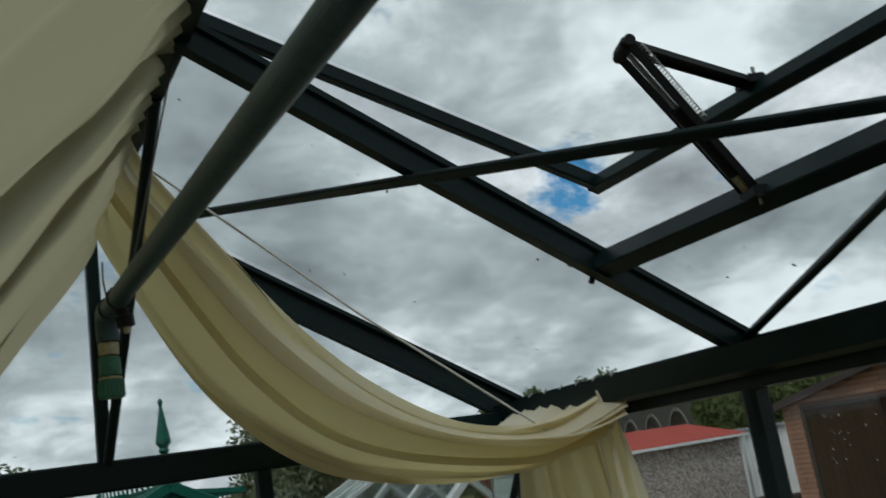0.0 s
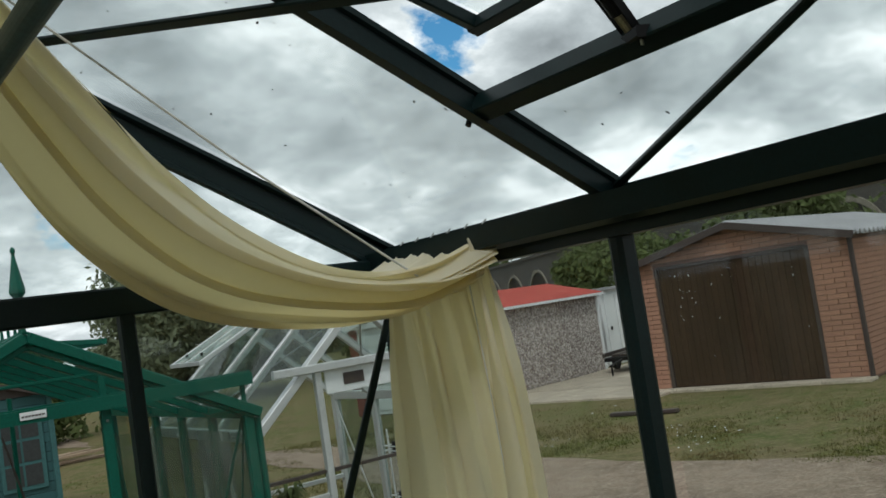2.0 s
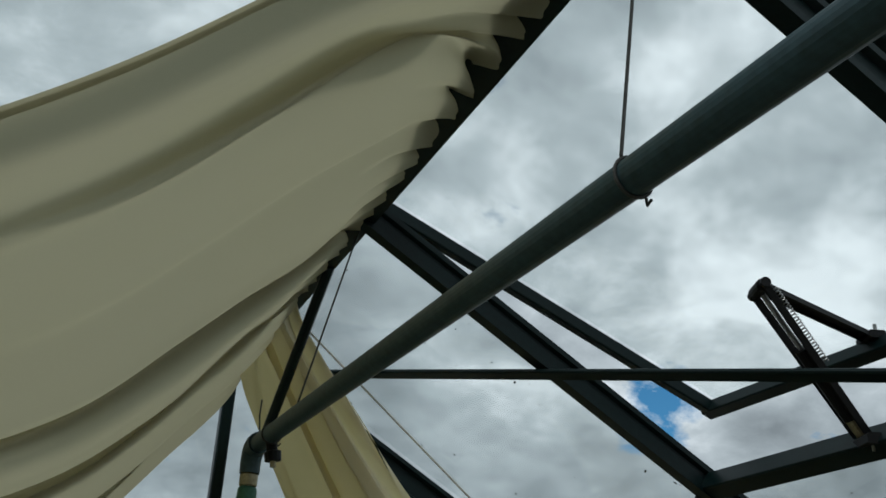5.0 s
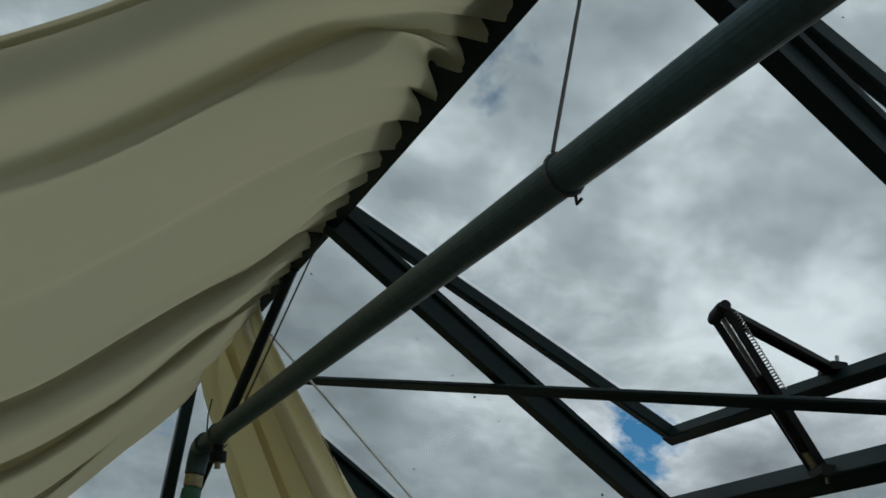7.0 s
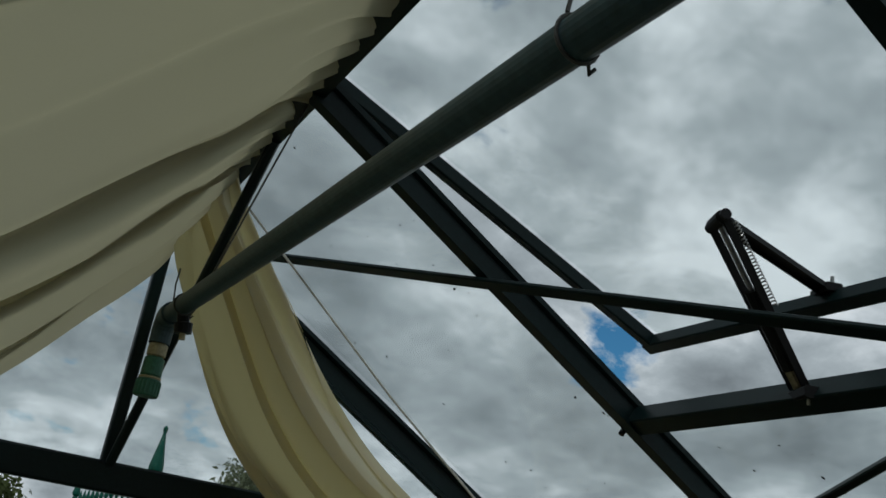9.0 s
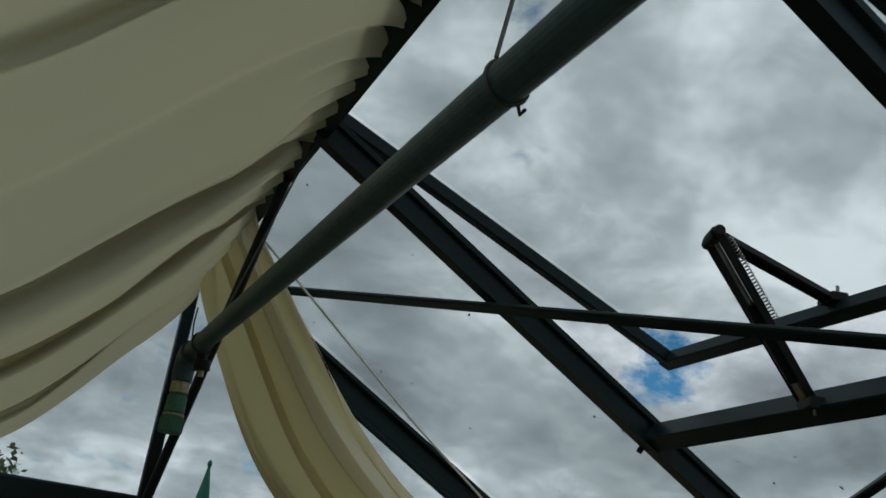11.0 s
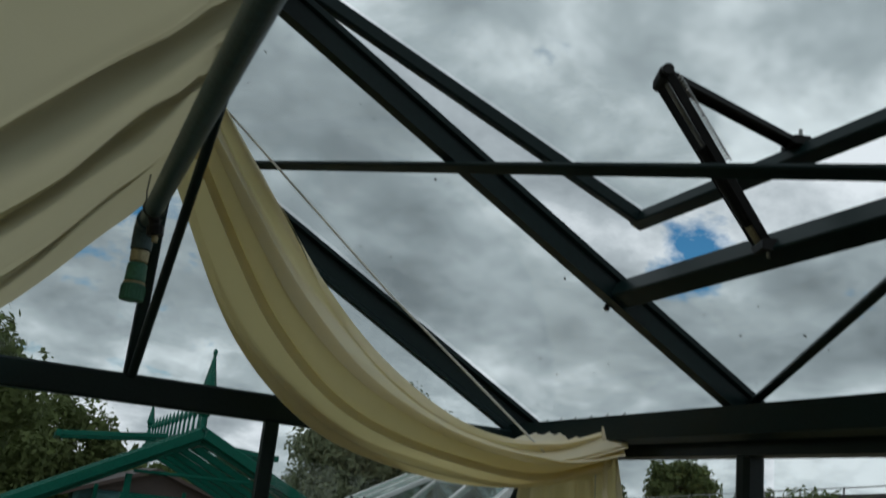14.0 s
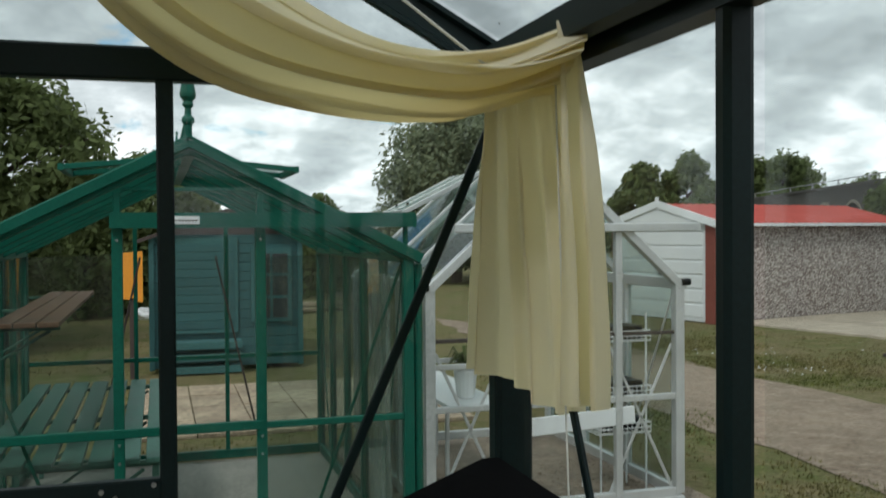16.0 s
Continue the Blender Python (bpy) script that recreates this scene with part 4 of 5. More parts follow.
def display_greenhouse():
    cx, hw, ye, yb, eave, apex = -0.745, 0.985, 1.97, 4.46, 1.49, 1.975
    t = thing("display_greenhouse", "bright green painted metal greenhouse with a ridge crest and finial", "greenhouse")
    gh_frame(t, cx, hw, ye, yb, eave, apex, 5, M_GREEN, 0.036, M_GLASS2)
    pitch = (apex - eave) / hw
    # broad front barge bars with a ribbed top
    for s in (-1, 1):
        up = Vector((s * pitch, 0, 1)).normalized()
        a, b = Vector((cx + s * (hw + 0.05), ye - 0.02, eave - 0.05 * pitch)), Vector((cx, ye - 0.02, apex + 0.01))
        part("barge_bar", add_profile(bmesh.new(), a, b, rect(0.06, 0.05, 0.004, 0, 0.02), up), M_GREEN, t)
        for k in range(3):
            part("roof_rib", add_profile(bmesh.new(), a + Vector((0, 0.03 + 0.055 * k, 0.05)), b + Vector((0, 0.03 + 0.055 * k, 0.05)), rect(0.012, 0.012, 0.002), up), M_GREEN, t)
        part("downpipe", tube([(cx + s * (hw + 0.05), ye + 0.01, 0.02), (cx + s * (hw + 0.05), ye + 0.01, eave - 0.03)], 0.022, 10), M_GREEN, t)
    # door jambs, header track, lock rail
    for x0 in (-1.047, -0.441):
        part("door_jamb", bar((x0, ye, 0.06), (x0, ye, 1.635), 0.045, 0.04, (0, 1, 0)), M_GREEN, t)
        part("stub_post", bar((x0, ye, 1.69), (x0, ye, 1.785), 0.03, 0.03, (0, 1, 0)), M_GREEN, t)
        part("rear_post", bar((x0 + 0.02, yb, 0.06), (x0 + 0.02, yb, 1.7), 0.028, 0.03, (0, 1, 0)), M_GREEN, t)
        for z0 in (0.62, 0.70, 1.58):
            part("bolt", tube([(x0, ye - 0.028, z0), (x0, ye - 0.02, z0)], 0.006, 8), M_STEEL, t)
    hd = part("header_track", add_profile(bmesh.new(), (-1.075, ye - 0.039, 1.665), (0.27, ye - 0.039, 1.665), [(-0.02, -0.034), (0.02, -0.034), (0.02, 0.034), (0.006, 0.034), (0.006, 0.026), (-0.02, 0.026)]), M_GREEN, t)
    part("sign_plate", box((-0.815, ye - 0.065, 1.648), (-0.705, ye - 0.060, 1.682), 0.001), M_WHITE, hd, "small white maker's plate")
    for k in range(7):
        part("sign_bar", box((-0.808 + k * 0.014, ye - 0.0665, 1.659), (-0.798 + k * 0.014, ye - 0.065, 1.667), 0), M_TRIM, hd)
    part("header_strut", bar((0.225, ye - 0.02, 1.50), (0.225, ye - 0.02, 1.64), 0.022, 0.022, (0, 1, 0)), M_GREEN, t)
    part("lock_rail", bar((-1.73, ye - 0.01, 0.745), (-0.44, ye - 0.01, 0.75), 0.03, 0.04), M_GREEN, t)
    part("apex_rail", bar((-1.03, ye, 1.80), (-0.46, ye, 1.80), 0.02, 0.016), M_GREEN, t)
    for s, x0 in ((-1, cx - hw + 0.02), (1, cx + hw - 0.02)):
        part("gable_brace", bar((x0, ye + 0.02, eave - 0.02), (x0 - s * 0.5, ye + 0.02, 0.1), 0.016, 0.008, (0, 1, 0)), M_GREEN, t)
        part("rear_brace", bar((cx + s * 0.25, yb - 0.02, 1.45), (cx + s * 0.55, yb - 0.02, 0.1), 0.014, 0.008, (0, 1, 0)), M_TRIM, t)
    for x0, x1 in ((cx - hw + 0.02, -1.07), (-0.42, cx + hw - 0.02)):
        glass("gable_pane", [(x0, ye + 0.01, 0.1), (x1, ye + 0.01, 0.1), (x1, ye + 0.01, 1.52), (x0, ye + 0.01, 1.5)], t, M_GLASS2)
    # roof vents standing open on both slopes
    for s in (-1, 1):
        v = part("roof_vent", bar((cx + s * 0.03, 3.05, 2.02), (cx + s * 0.62, 3.05, 1.965), 0.03, 0.03), M_GREEN, t, "open green roof vent")
        part("stile", bar((cx + s * 0.03, 3.65, 2.02), (cx + s * 0.62, 3.65, 1.965), 0.03, 0.03), M_GREEN, v)
        part("rail", bar((cx + s * 0.62, 3.03, 1.965), (cx + s * 0.62, 3.67, 1.965), 0.03, 0.035), M_GREEN, v)
        glass("vent_pane", [(cx + s * 0.03, 3.06, 2.03), (cx + s * 0.62, 3.06, 1.975), (cx + s * 0.62, 3.64, 1.975), (cx + s * 0.03, 3.64, 2.03)], v, M_GLASS2)
    # ridge crest and finials
    crest = part("ridge_crest", bar((cx, ye + 0.08, apex + 0.045), (cx, yb, apex + 0.045), 0.012, 0.02), M_GREEN, t)
    for k in range(13):
        y = ye + 0.20 + k * 0.17
        part("spike", tube([(cx, y, apex + 0.05), (cx, y, apex + 0.12), (cx, y, apex + 0.145), (cx, y, apex + 0.20)], [0.008, 0.006, 0.014, 0.001], 6), M_GREEN, crest)
    for y, h in ((ye + 0.04, 1.0), (yb - 0.02, 0.75)):
        prof = [(0.0, 0.030), (0.03, 0.030), (0.04, 0.018), (0.10, 0.017), (0.115, 0.028), (0.13, 0.028), (0.145, 0.016), (0.175, 0.014), (0.19, 0.026), (0.205, 0.02), (0.225, 0.035), (0.24, 0.036), (0.40, 0.007), (0.415, 0.012), (0.425, 0.012), (0.437, 0.003)]
        part("finial", tube([(cx, y, apex + 0.01 + a * h) for a, _ in prof], [r * h for _, r in prof], 10), M_GREEN, t)
    glass("tinted_sheet", [(cx + hw - 0.05, ye + 0.15, 0.2), (cx + hw - 0.05, ye + 0.62, 0.2), (cx + hw - 0.05, ye + 0.62, 1.40), (cx + hw - 0.05, ye + 0.15, 1.40)], t, M_POLY)
    part("floor_slab", box((cx - hw, ye, -0.02), (cx + hw, yb, 0.02), 0.005), M_PAVE, t)


def staging():
    t = thing("slatted_staging", "green slatted metal staging bench inside the display greenhouse", "staging")
    for k in range(7):
        x = -1.66 + k * 0.12
        part("slat", box((x, 2.02, 0.60), (x + 0.095, 4.40, 0.622), 0.003), M_GREEN_DULL, t)
    for y in (2.1, 3.2, 4.3):
        part("cross_bar", bar((-1.66, y, 0.585), (-0.86, y, 0.585), 0.03, 0.025), M_GREEN_DULL, t)
        for x in (-1.62, -0.90):
            part("leg", bar((x, y, 0.02), (x, y, 0.58), 0.03, 0.03, (0, 1, 0)), M_GREEN_DULL, t)
        part("stay", bar((-1.6, y - 0.02, 0.1), (-0.95, y - 0.02, 0.56), 0.016, 0.01, (0, 1, 0)), M_GREEN_DULL, t)
    s = thing("plank_shelf", "brown stained three-plank shelf on green brackets inside the display greenhouse", "shelf")
    for k in range(3):
        x = -1.56 + k * 0.093
        part("plank", box((x, 2.02, 1.210), (x + 0.086, 4.38, 1.232), 0.003), M_WOOD, s)
    for y in (2.1, 3.2, 4.3):
        part("bracket", bar((-1.68, y, 1.20), (-1.29, y, 1.20), 0.02, 0.016), M_GREEN_DULL, s)
        part("strut", bar((-1.68, y, 0.98), (-1.33, y, 1.19), 0.014, 0.012, (0, 1, 0)), M_GREEN_DULL, s)
        part("wall_strip", bar((-1.70, y, 0.03), (-1.70, y, 1.22), 0.02, 0.02, (0, 1, 0)), M_GREEN_DULL, s)


def summerhouse():
    t = thing("garden_shed", "teal painted wooden shed with horizontal boards and a small window", "shed")
    x0, x1, y0, y1, h = -0.95, 0.75, 9.0, 10.9, 1.60
    part("wall_core", box((x0 + 0.02, y0 + 0.02, 0.05), (x1 - 0.02, y1, h), 0.002), M_DARKPANE, t)
    z = 0.06
    while z < h:
        part("board", box((x0, y0, z), (x1, y0 + 0.02, min(z + 0.105, h)), 0.004), M_TEAL, t)
        part("board", box((x1 - 0.02, y0 + 0.022, z), (x1, y1, min(z + 0.105, h)), 0.004), M_TEAL, t)
        part("board", box((x0, y0 + 0.022, z), (x0 + 0.02, y1, min(z + 0.105, h)), 0.004), M_TEAL, t)
        z += 0.11
    for x in (x0, x1):
        part("corner_trim", box((x - 0.03, y0 - 0.03, 0.04), (x + 0.03, y0 + 0.03, h), 0.004), M_TEALTRIM, t)
    w = part("window", box((0.17, y0 - 0.03, 0.56), (0.65, y0 - 0.005, 1.44), 0.004), M_TEALTRIM, t)
    for k in range(2):
        for j in range(3):
            part("pane", box((0.215 + k * 0.205, y0 - 0.036, 0.61 + j * 0.265), (0.395 + k * 0.205, y0 - 0.031, 0.84 + j * 0.265), 0), M_DARKPANE, w)
    d = part("door", box((-0.78, y0 - 0.035, 0.45), (0.02, y0 - 0.008, 1.56), 0.004), M_TEALTRIM, t)
    for k in range(10):
        part("door_board", box((-0.74, y0 - 0.043, 0.50 + k * 0.10), (-0.02, y0 - 0.036, 0.592 + k * 0.10), 0.003), M_TEAL, d)
    for k in range(3):
        part("step", box((-0.80, y0 - 0.3 - 0.02 * k, 0.02 + 0.14 * k), (0.04, y0 - 0.05, 0.10 + 0.14 * k), 0.004), M_TEALTRIM, t)
    for s in (-1, 1):
        xm = (x0 + x1) / 2
        part("roof_slope", pane([(xm, y0 - 0.12, h + 0.28), (xm + s * 1.02, y0 - 0.12, h - 0.08), (xm + s * 1.02, y1 + .1, h - 0.08), (xm, y1 + .1, h + 0.28)], 0.04), M_TRIM, t)
    part("gable", add_pane(bmesh.new(), [(x0, y0 + 0.01, h), (x1, y0 + 0.01, h), ((x0 + x1) / 2, y0 + 0.01, h + 0.24)], 0.02), M_TRIM, t)
    # paving in front
    p = thing("shed_paving", "pale square paving slabs laid before the shed", "paving", kind="structure")
    rnd = random.Random(3)
    for i in range(6):
        for j in range(4):
            x, y = -1.05 + i * 0.46, 5.3 + j * 0.62
            part("paving_slab", box((x, y, 0), (x + 0.45, y + 0.605, 0.03 + rnd.uniform(0, .008)), 0.004), M_SHEDPAVE, p)


def silver_greenhouse():
    cx, hw, ye, yb, eave, apex = 1.25, 0.75, 2.52, 4.40, 1.30, 1.98
    t = thing("aluminium_greenhouse", "bare aluminium greenhouse with clear panes and an open roof vent", "greenhouse")
    gh_frame(t, cx, hw, ye, yb, eave, apex, 3, M_ALU, 0.042, M_GLASS2, 0.09)
    part("plinth", box((cx - hw - 0.03, ye - 0.03, 0), (cx + hw + 0.03, ye + 0.05, 0.07), 0.004), M_ALU, t)
    for x0 in (cx - 0.33, cx + 0.36):
        part("door_jamb", bar((x0, ye - 0.01, 0.09), (x0, ye - 0.01, 1.62), 0.042, 0.04, (0, 1, 0)), M_ALU, t)
    part("header_track", add_profile(bmesh.new(), (cx - 0.62, ye - 0.04, 1.625), (cx + 0.865, ye - 0.04, 1.625), rect(0.04, 0.05, 0.006)), M_ALU, t)
    part("header_panel", box((cx - 0.28, ye - 0.015, 1.46), (cx + 0.28, ye - 0.005, 1.60), 0.002), M_WHITE, t)
    part("label_plate", box((cx - 0.16, ye - 0.021, 1.50), (cx - 0.02, ye - 0.0155, 1.57), 0.001), M_TRIM, t)
    part("kick_rail", bar((cx - 0.28, ye - 0.012, 0.52), (cx + 0.46, ye - 0.012, 0.56), 0.02, 0.10), M_WHITE, t)
    part("mid_rail", bar((cx - hw, ye, 1.02), (cx + hw, ye, 1.02), 0.02, 0.022), M_TRIM, t)
    part("side_rail", bar((cx - hw + 0.02, ye, 0.88), (cx - 0.33, ye, 0.88), 0.02, 0.03), M_ALU, t)
    for s in (-1, 1):
        part("gable_brace", bar((cx + s * hw * 0.95, ye + 0.01, 0.95), (cx + s * 0.32, ye + 0.01, 0.12), 0.018, 0.008, (0, 1, 0)), M_ALU, t)
        part("gable_brace", bar((cx + s * 0.32, ye + 0.01, 0.95), (cx + s * hw * 0.95, ye + 0.01, 0.12), 0.018, 0.008, (0, 1, 0)), M_ALU, t)
        part("end_cap", tube([(cx + s * (hw + 0.01), ye - 0.03, eave + 0.01), (cx + s * (hw + 0.06), ye - 0.03, eave + 0.01)], 0.02, 10), M_BLACK, t)
        part("roof_brace", bar((cx + s * 0.05, ye + 0.05, apex - 0.06), (cx + s * hw * 0.9, yb - 0.6, eave + 0.03), 0.014, 0.008), M_ALU, t)
    v = part("roof_vent", bar((cx - 0.02, 3.78, apex + 0.03), (cx - 0.56, 3.78, 1.74), 0.035, 0.03), M_ALU, t, "open aluminium roof vent")
    part("stile", bar((cx - 0.02, 4.36, apex + 0.03), (cx - 0.56, 4.36, 1.74), 0.035, 0.03), M_ALU, v)
    part("rail", bar((cx - 0.56, 3.76, 1.74), (cx - 0.56, 4.38, 1.74), 0.03, 0.03), M_ALU, v)
    part("mid_bar", bar((cx - 0.02, 4.07, apex + 0.035), (cx - 0.56, 4.07, 1.745), 0.02, 0.02), M_ALU, v)
    for y in (3.9, 4.2):
        part("bolt", tube([(cx - 0.5, y, 1.79), (cx - 0.5, y, 1.81)], 0.01, 8), M_BLACK, v)
    glass("vent_pane", [(cx - 0.02, 3.79, apex + 0.04), (cx - 0.56, 3.79, 1.752), (cx - 0.56, 4.35, 1.752), (cx - 0.02, 4.35, apex + 0.04)], v, M_POLY)
    part("gravel_bed", box((cx - hw - 0.15, ye - 0.55, -0.02), (cx + hw + 0.25, yb + 0.2, 0.016), 0.0), M_GRAVEL, t)
    bm = bmesh.new()
    rnd = random.Random(8)
    for k in range(1500):
        x, y, r = rnd.uniform(cx - hw - .15, cx + hw + .25), rnd.uniform(ye - .55, ye + 1.2), rnd.uniform(.008, .018)
        bmesh_stone(bm, Vector((x, y, 0.016)), r, rnd)
    part("loose_stones", bm, M_GRAVEL, t)["kind"] = "stuff"
    # bench with a potted plant, and a wire rack
    b = thing("plant_bench", "white slatted bench inside the aluminium greenhouse", "bench")
    part("top", box((0.68, 2.75, 0.60), (1.02, 4.2, 0.625), 0.003), M_WHITE, b)
    for y in (2.85, 4.1):
        for x in (0.70, 1.0):
            part("leg", bar((x, y, 0.016), (x, y, 0.60), 0.022, 0.022, (0, 1, 0)), M_ALU, b)
    pot = thing("potted_plant", "leafy green plant in a white pot on the bench", "plant")
    part("pot", tube([(0.86, 3.0, 0.625), (0.86, 3.0, 0.64), (0.86, 3.0, 0.78), (0.86, 3.0, 0.79)], [0.05, 0.055, 0.07, 0.066], 16), M_POT, pot)
    bm = bmesh.new()
    for k in range(70):
        a, l = rnd.uniform(0, 6.28), rnd.uniform(.07, .16)
        c = Vector((0.86, 3.0, 0.79))
        d = Vector((math.cos(a), math.sin(a), 0))
        p = [c, c + d * l * .5 + Vector((0, 0, l * rnd.uniform(.5, 1.0))), c + d * l + Vector((0, 0, l * rnd.uniform(-.1, .7)))]
        s = d.cross(Vector((0, 0, 1))) * 0.012
        vs = [bm.verts.new(q) for q in (p[0] - s * .4, p[1] - s, p[2], p[1] + s, p[0] + s * .4)]
        bm.faces.new(vs)
    part("foliage", bm, M_LEAF, pot)
    rk = thing("wire_rack", "white wire rack with three baskets inside the aluminium greenhouse", "rack")
    for x in (1.62, 1.92):
        for y in (2.75, 3.0):
            part("upright", tube([(x, y, 0.03), (x, y, 1.12)], 0.006, 6), M_WHITE, rk)
    for z in (0.40, 0.62, 0.95):
        bk = part("basket", bmesh.new(), M_WHITE, rk)
        for zz in (0, 0.03, 0.06):
            ring = [(1.60, 2.73, z + zz), (1.94, 2.73, z + zz), (1.94, 3.02, z + zz), (1.60, 3.02, z + zz), (1.60, 2.73, z + zz)]
            part("wire", tube(ring, 0.004, 5), M_WHITE, bk)
        for k in range(12):
            x = 1.60 + k * 0.031
            part("wire", tube([(x, 2.73, z + 0.06), (x, 2.73, z), (x, 3.02, z)], 0.003, 5), M_WHITE, bk)
    for k, z in enumerate((0.40, 0.62, 0.95)):
        tr = thing("seed_tray", "dark plastic seed tray resting in a wire basket", "tray", "seed trays")
        part("tray", box((1.63, 2.77, z + 0.005), (1.91, 2.98, z + 0.085), 0.006), M_BLACK, tr)


def bmesh_stone(bm, c, r, rnd):
    vs = [bm.verts.new(c + Vector((r * math.cos(a) * rnd.uniform(.7, 1.2), r * math.sin(a) * rnd.uniform(.7, 1.2), 0))) for a in (0, 1.3, 2.5, 3.8, 5.0)]
    tp = bm.verts.new(c + Vector((rnd.uniform(-.3, .3) * r, rnd.uniform(-.3, .3) * r, r * rnd.uniform(.5, .9))))
    for i in range(5):
        bm.faces.new((vs[i], vs[(i + 1) % 5], tp))


def local(o, ax):
    """A frame at o whose x runs along ax on the ground and whose y runs to its left."""
    x = Vector((ax[0], ax[1], 0)).normalized()
    y = Vector((-x.y, x.x, 0))
    return Matrix.Translation(o) @ Matrix((x, y, Vector((0, 0, 1)))).transposed().to_4x4()


def red_garage():
    L, R = Vector((8.25, 11.75, 0)), Vector((13.2, 12.95, 0))
    m = local(L, R - L)
    n = (R - L).length
    t = thing("red_roofed_garage", "pebbledashed concrete garage with red sheet roof and white door", "garage", at=m)
    w, h = 2.6, 1.76
    k = 4
    for i in range(k):
        part("wall_panel", box((i * n / k + 0.006, 0, 0), ((i + 1) * n / k - 0.006, 0.06, h - 0.02), 0.004), M_PEBBLE, t)
        part("wall_panel", box((i * n / k + 0.006, w - 0.06, 0), ((i + 1) * n / k - 0.006, w, h - 0.02), 0.004), M_PEBBLE, t)
    part("rear_wall", box((n - 0.06, 0.06, 0), (n, w - 0.06, h), 0.004), M_PEBBLE, t)
    for y0, y1 in ((-0.02, 0.20), (w - 0.20, w + 0.02)):
        part("front_post", box((-0.06, y0, 0), (0.0, y1, h), 0.006), M_REDPOST, t)
    d = part("garage_door", box((-0.03, 0.22, 0.02), (0.01, w - 0.22, h - 0.03), 0.004), M_WHITE, t, "white up-and-over door")
    for i in range(7):
        part("door_panel", box((-0.045, 0.27, 0.10 + i * 0.25), (-0.031, w - 0.27, 0.31 + i * 0.25), 0.006), M_WHITE, d)
    part("door_handle", box((-0.065, w / 2 - .05, 0.80), (-0.046, w / 2 + .05, 0.84), 0.004), M_BLACK, d)
    rz = h + 0.34
    for s, y0 in ((-1, -0.16), (1, w + 0.16)):
        bm = bmesh.new()
        ncor = 60
        rows = []
        for i in range(ncor + 1):
            x = -0.12 + (n + 0.24) * i / ncor
            dz = 0.016 * (1 if i % 2 else -1)
            rows.append([bm.verts.new((x, y0, h - 0.02 + dz)), bm.verts.new((x, w / 2, rz + dz)), bm.verts.new((x, w / 2, rz - 0.03 + dz)), bm.verts.new((x, y0, h - 0.05 + dz))])
        for a, b in zip(rows, rows[1:]):
            for q in range(4):
                bm.faces.new((a[q], a[(q + 1) % 4], b[(q + 1) % 4], b[q]))
        bmesh.ops.recalc_face_normals(bm, faces=bm.faces[:])
        part("roof_sheet", bm, M_RED, t)
        part("fascia", box((-0.12, min(y0, y0 - s * 0.0) - 0.012, h - 0.085), (n + 0.12, y0 + 0.012, h - 0.03), 0.003), M_WHITE, t)
        part("bargeboard", add_profile(bmesh.new(), (-0.13, y0, h - 0.05), (-0.13, w / 2, rz - 0.01), rect(0.03, 0.13, 0.004)), M_WHITE, t)
    part("gable_panel", add_pane(bmesh.new(), [(-0.10, 0, h - 0.04), (-0.10, w, h - 0.04), (-0.10, w / 2, rz - 0.05)], 0.03), M_WHITE, t)
    part("finial", box((-0.15, w / 2 - 0.03, rz - 0.02), (-0.11, w / 2 + 0.03, rz + 0.12), 0.004), M_WHITE, t)
    part("corner_trim", box((n - 0.03, -0.02, 0), (n + 0.05, 0.02, h), 0.004), M_WHITE, t)
    # its white neighbour
    t2 = thing("white_garage", "white painted garage with a plain panelled door", "garage", at=m @ pose(n + 0.7, 0.3, 0))
    part("wall", box((0, 0.03, 0), (2.6, 4.5, 1.75), 0.006), M_WHITE, t2)
    for i in range(5):
        part("door_panel", box((0.12 + i * 0.48, 0.0, 0.08), (0.56 + i * 0.48, 0.028, 1.68), 0.006), M_WHITE, t2)
    part("door_handle", box((0.22, -0.03, 0.82), (0.28, -0.002, 0.9), 0.004), M_BLACK, t2)
    part("roof", box((-0.08, -0.08, 1.75), (2.68, 4.58, 1.82), 0.006), M_ROOFSHEET, t2)
    # slabs before the garages
    p = thing("garage_apron", "large worn concrete slabs before the garages", "paving", kind="structure")
    p.matrix_world = m
    rnd = random.Random(5)
    for i in range(5):
        for j in range(3):
            x, y = 0.3 + i * 1.42, -1.35 - j * 1.32
            part("concrete_slab", box((x, y, -0.02), (x + 1.39, y + 1.29, 0.03 + rnd.uniform(0, .012)), 0.008), M_SLAB, p)
    # dark trailer parked on them
    tr = thing("flat_trailer", "small dark flat trailer parked on the concrete slabs", "trailer", at=m @ pose(4.7, -1.0, 0.035, 0, 0, 8))
    part("bed", box((-0.7, -0.4, 0.24), (0.7, 0.4, 0.32), 0.01), M_BLACK, tr)
    for s in (-1, 1):
        part("side_rail", box((-0.7, s * 0.4 - 0.02, 0.33), (0.7, s * 0.4 + 0.02, 0.42), 0.006), M_TRIM, tr)
        part("wheel", tube([(0.1, s * 0.44, 0.14), (0.1, s * 0.53, 0.14)], 0.14, 18), M_BLACK, tr)
    part("drawbar", bar((-0.7, 0, 0.26), (-1.3, 0, 0.2), 0.05, 0.04), M_BLACK, tr)
    part("jockey_stand", tube([(-1.25, 0, 0.0), (-1.25, 0, 0.22)], 0.02, 8), M_BLACK, tr)
    for k in range(3):
        part("load_board", box((-0.6, -0.3 + k * 0.2, 0.325), (0.55, -0.14 + k * 0.2, 0.36 + 0.01 * k), 0.004), M_TRIM, tr)


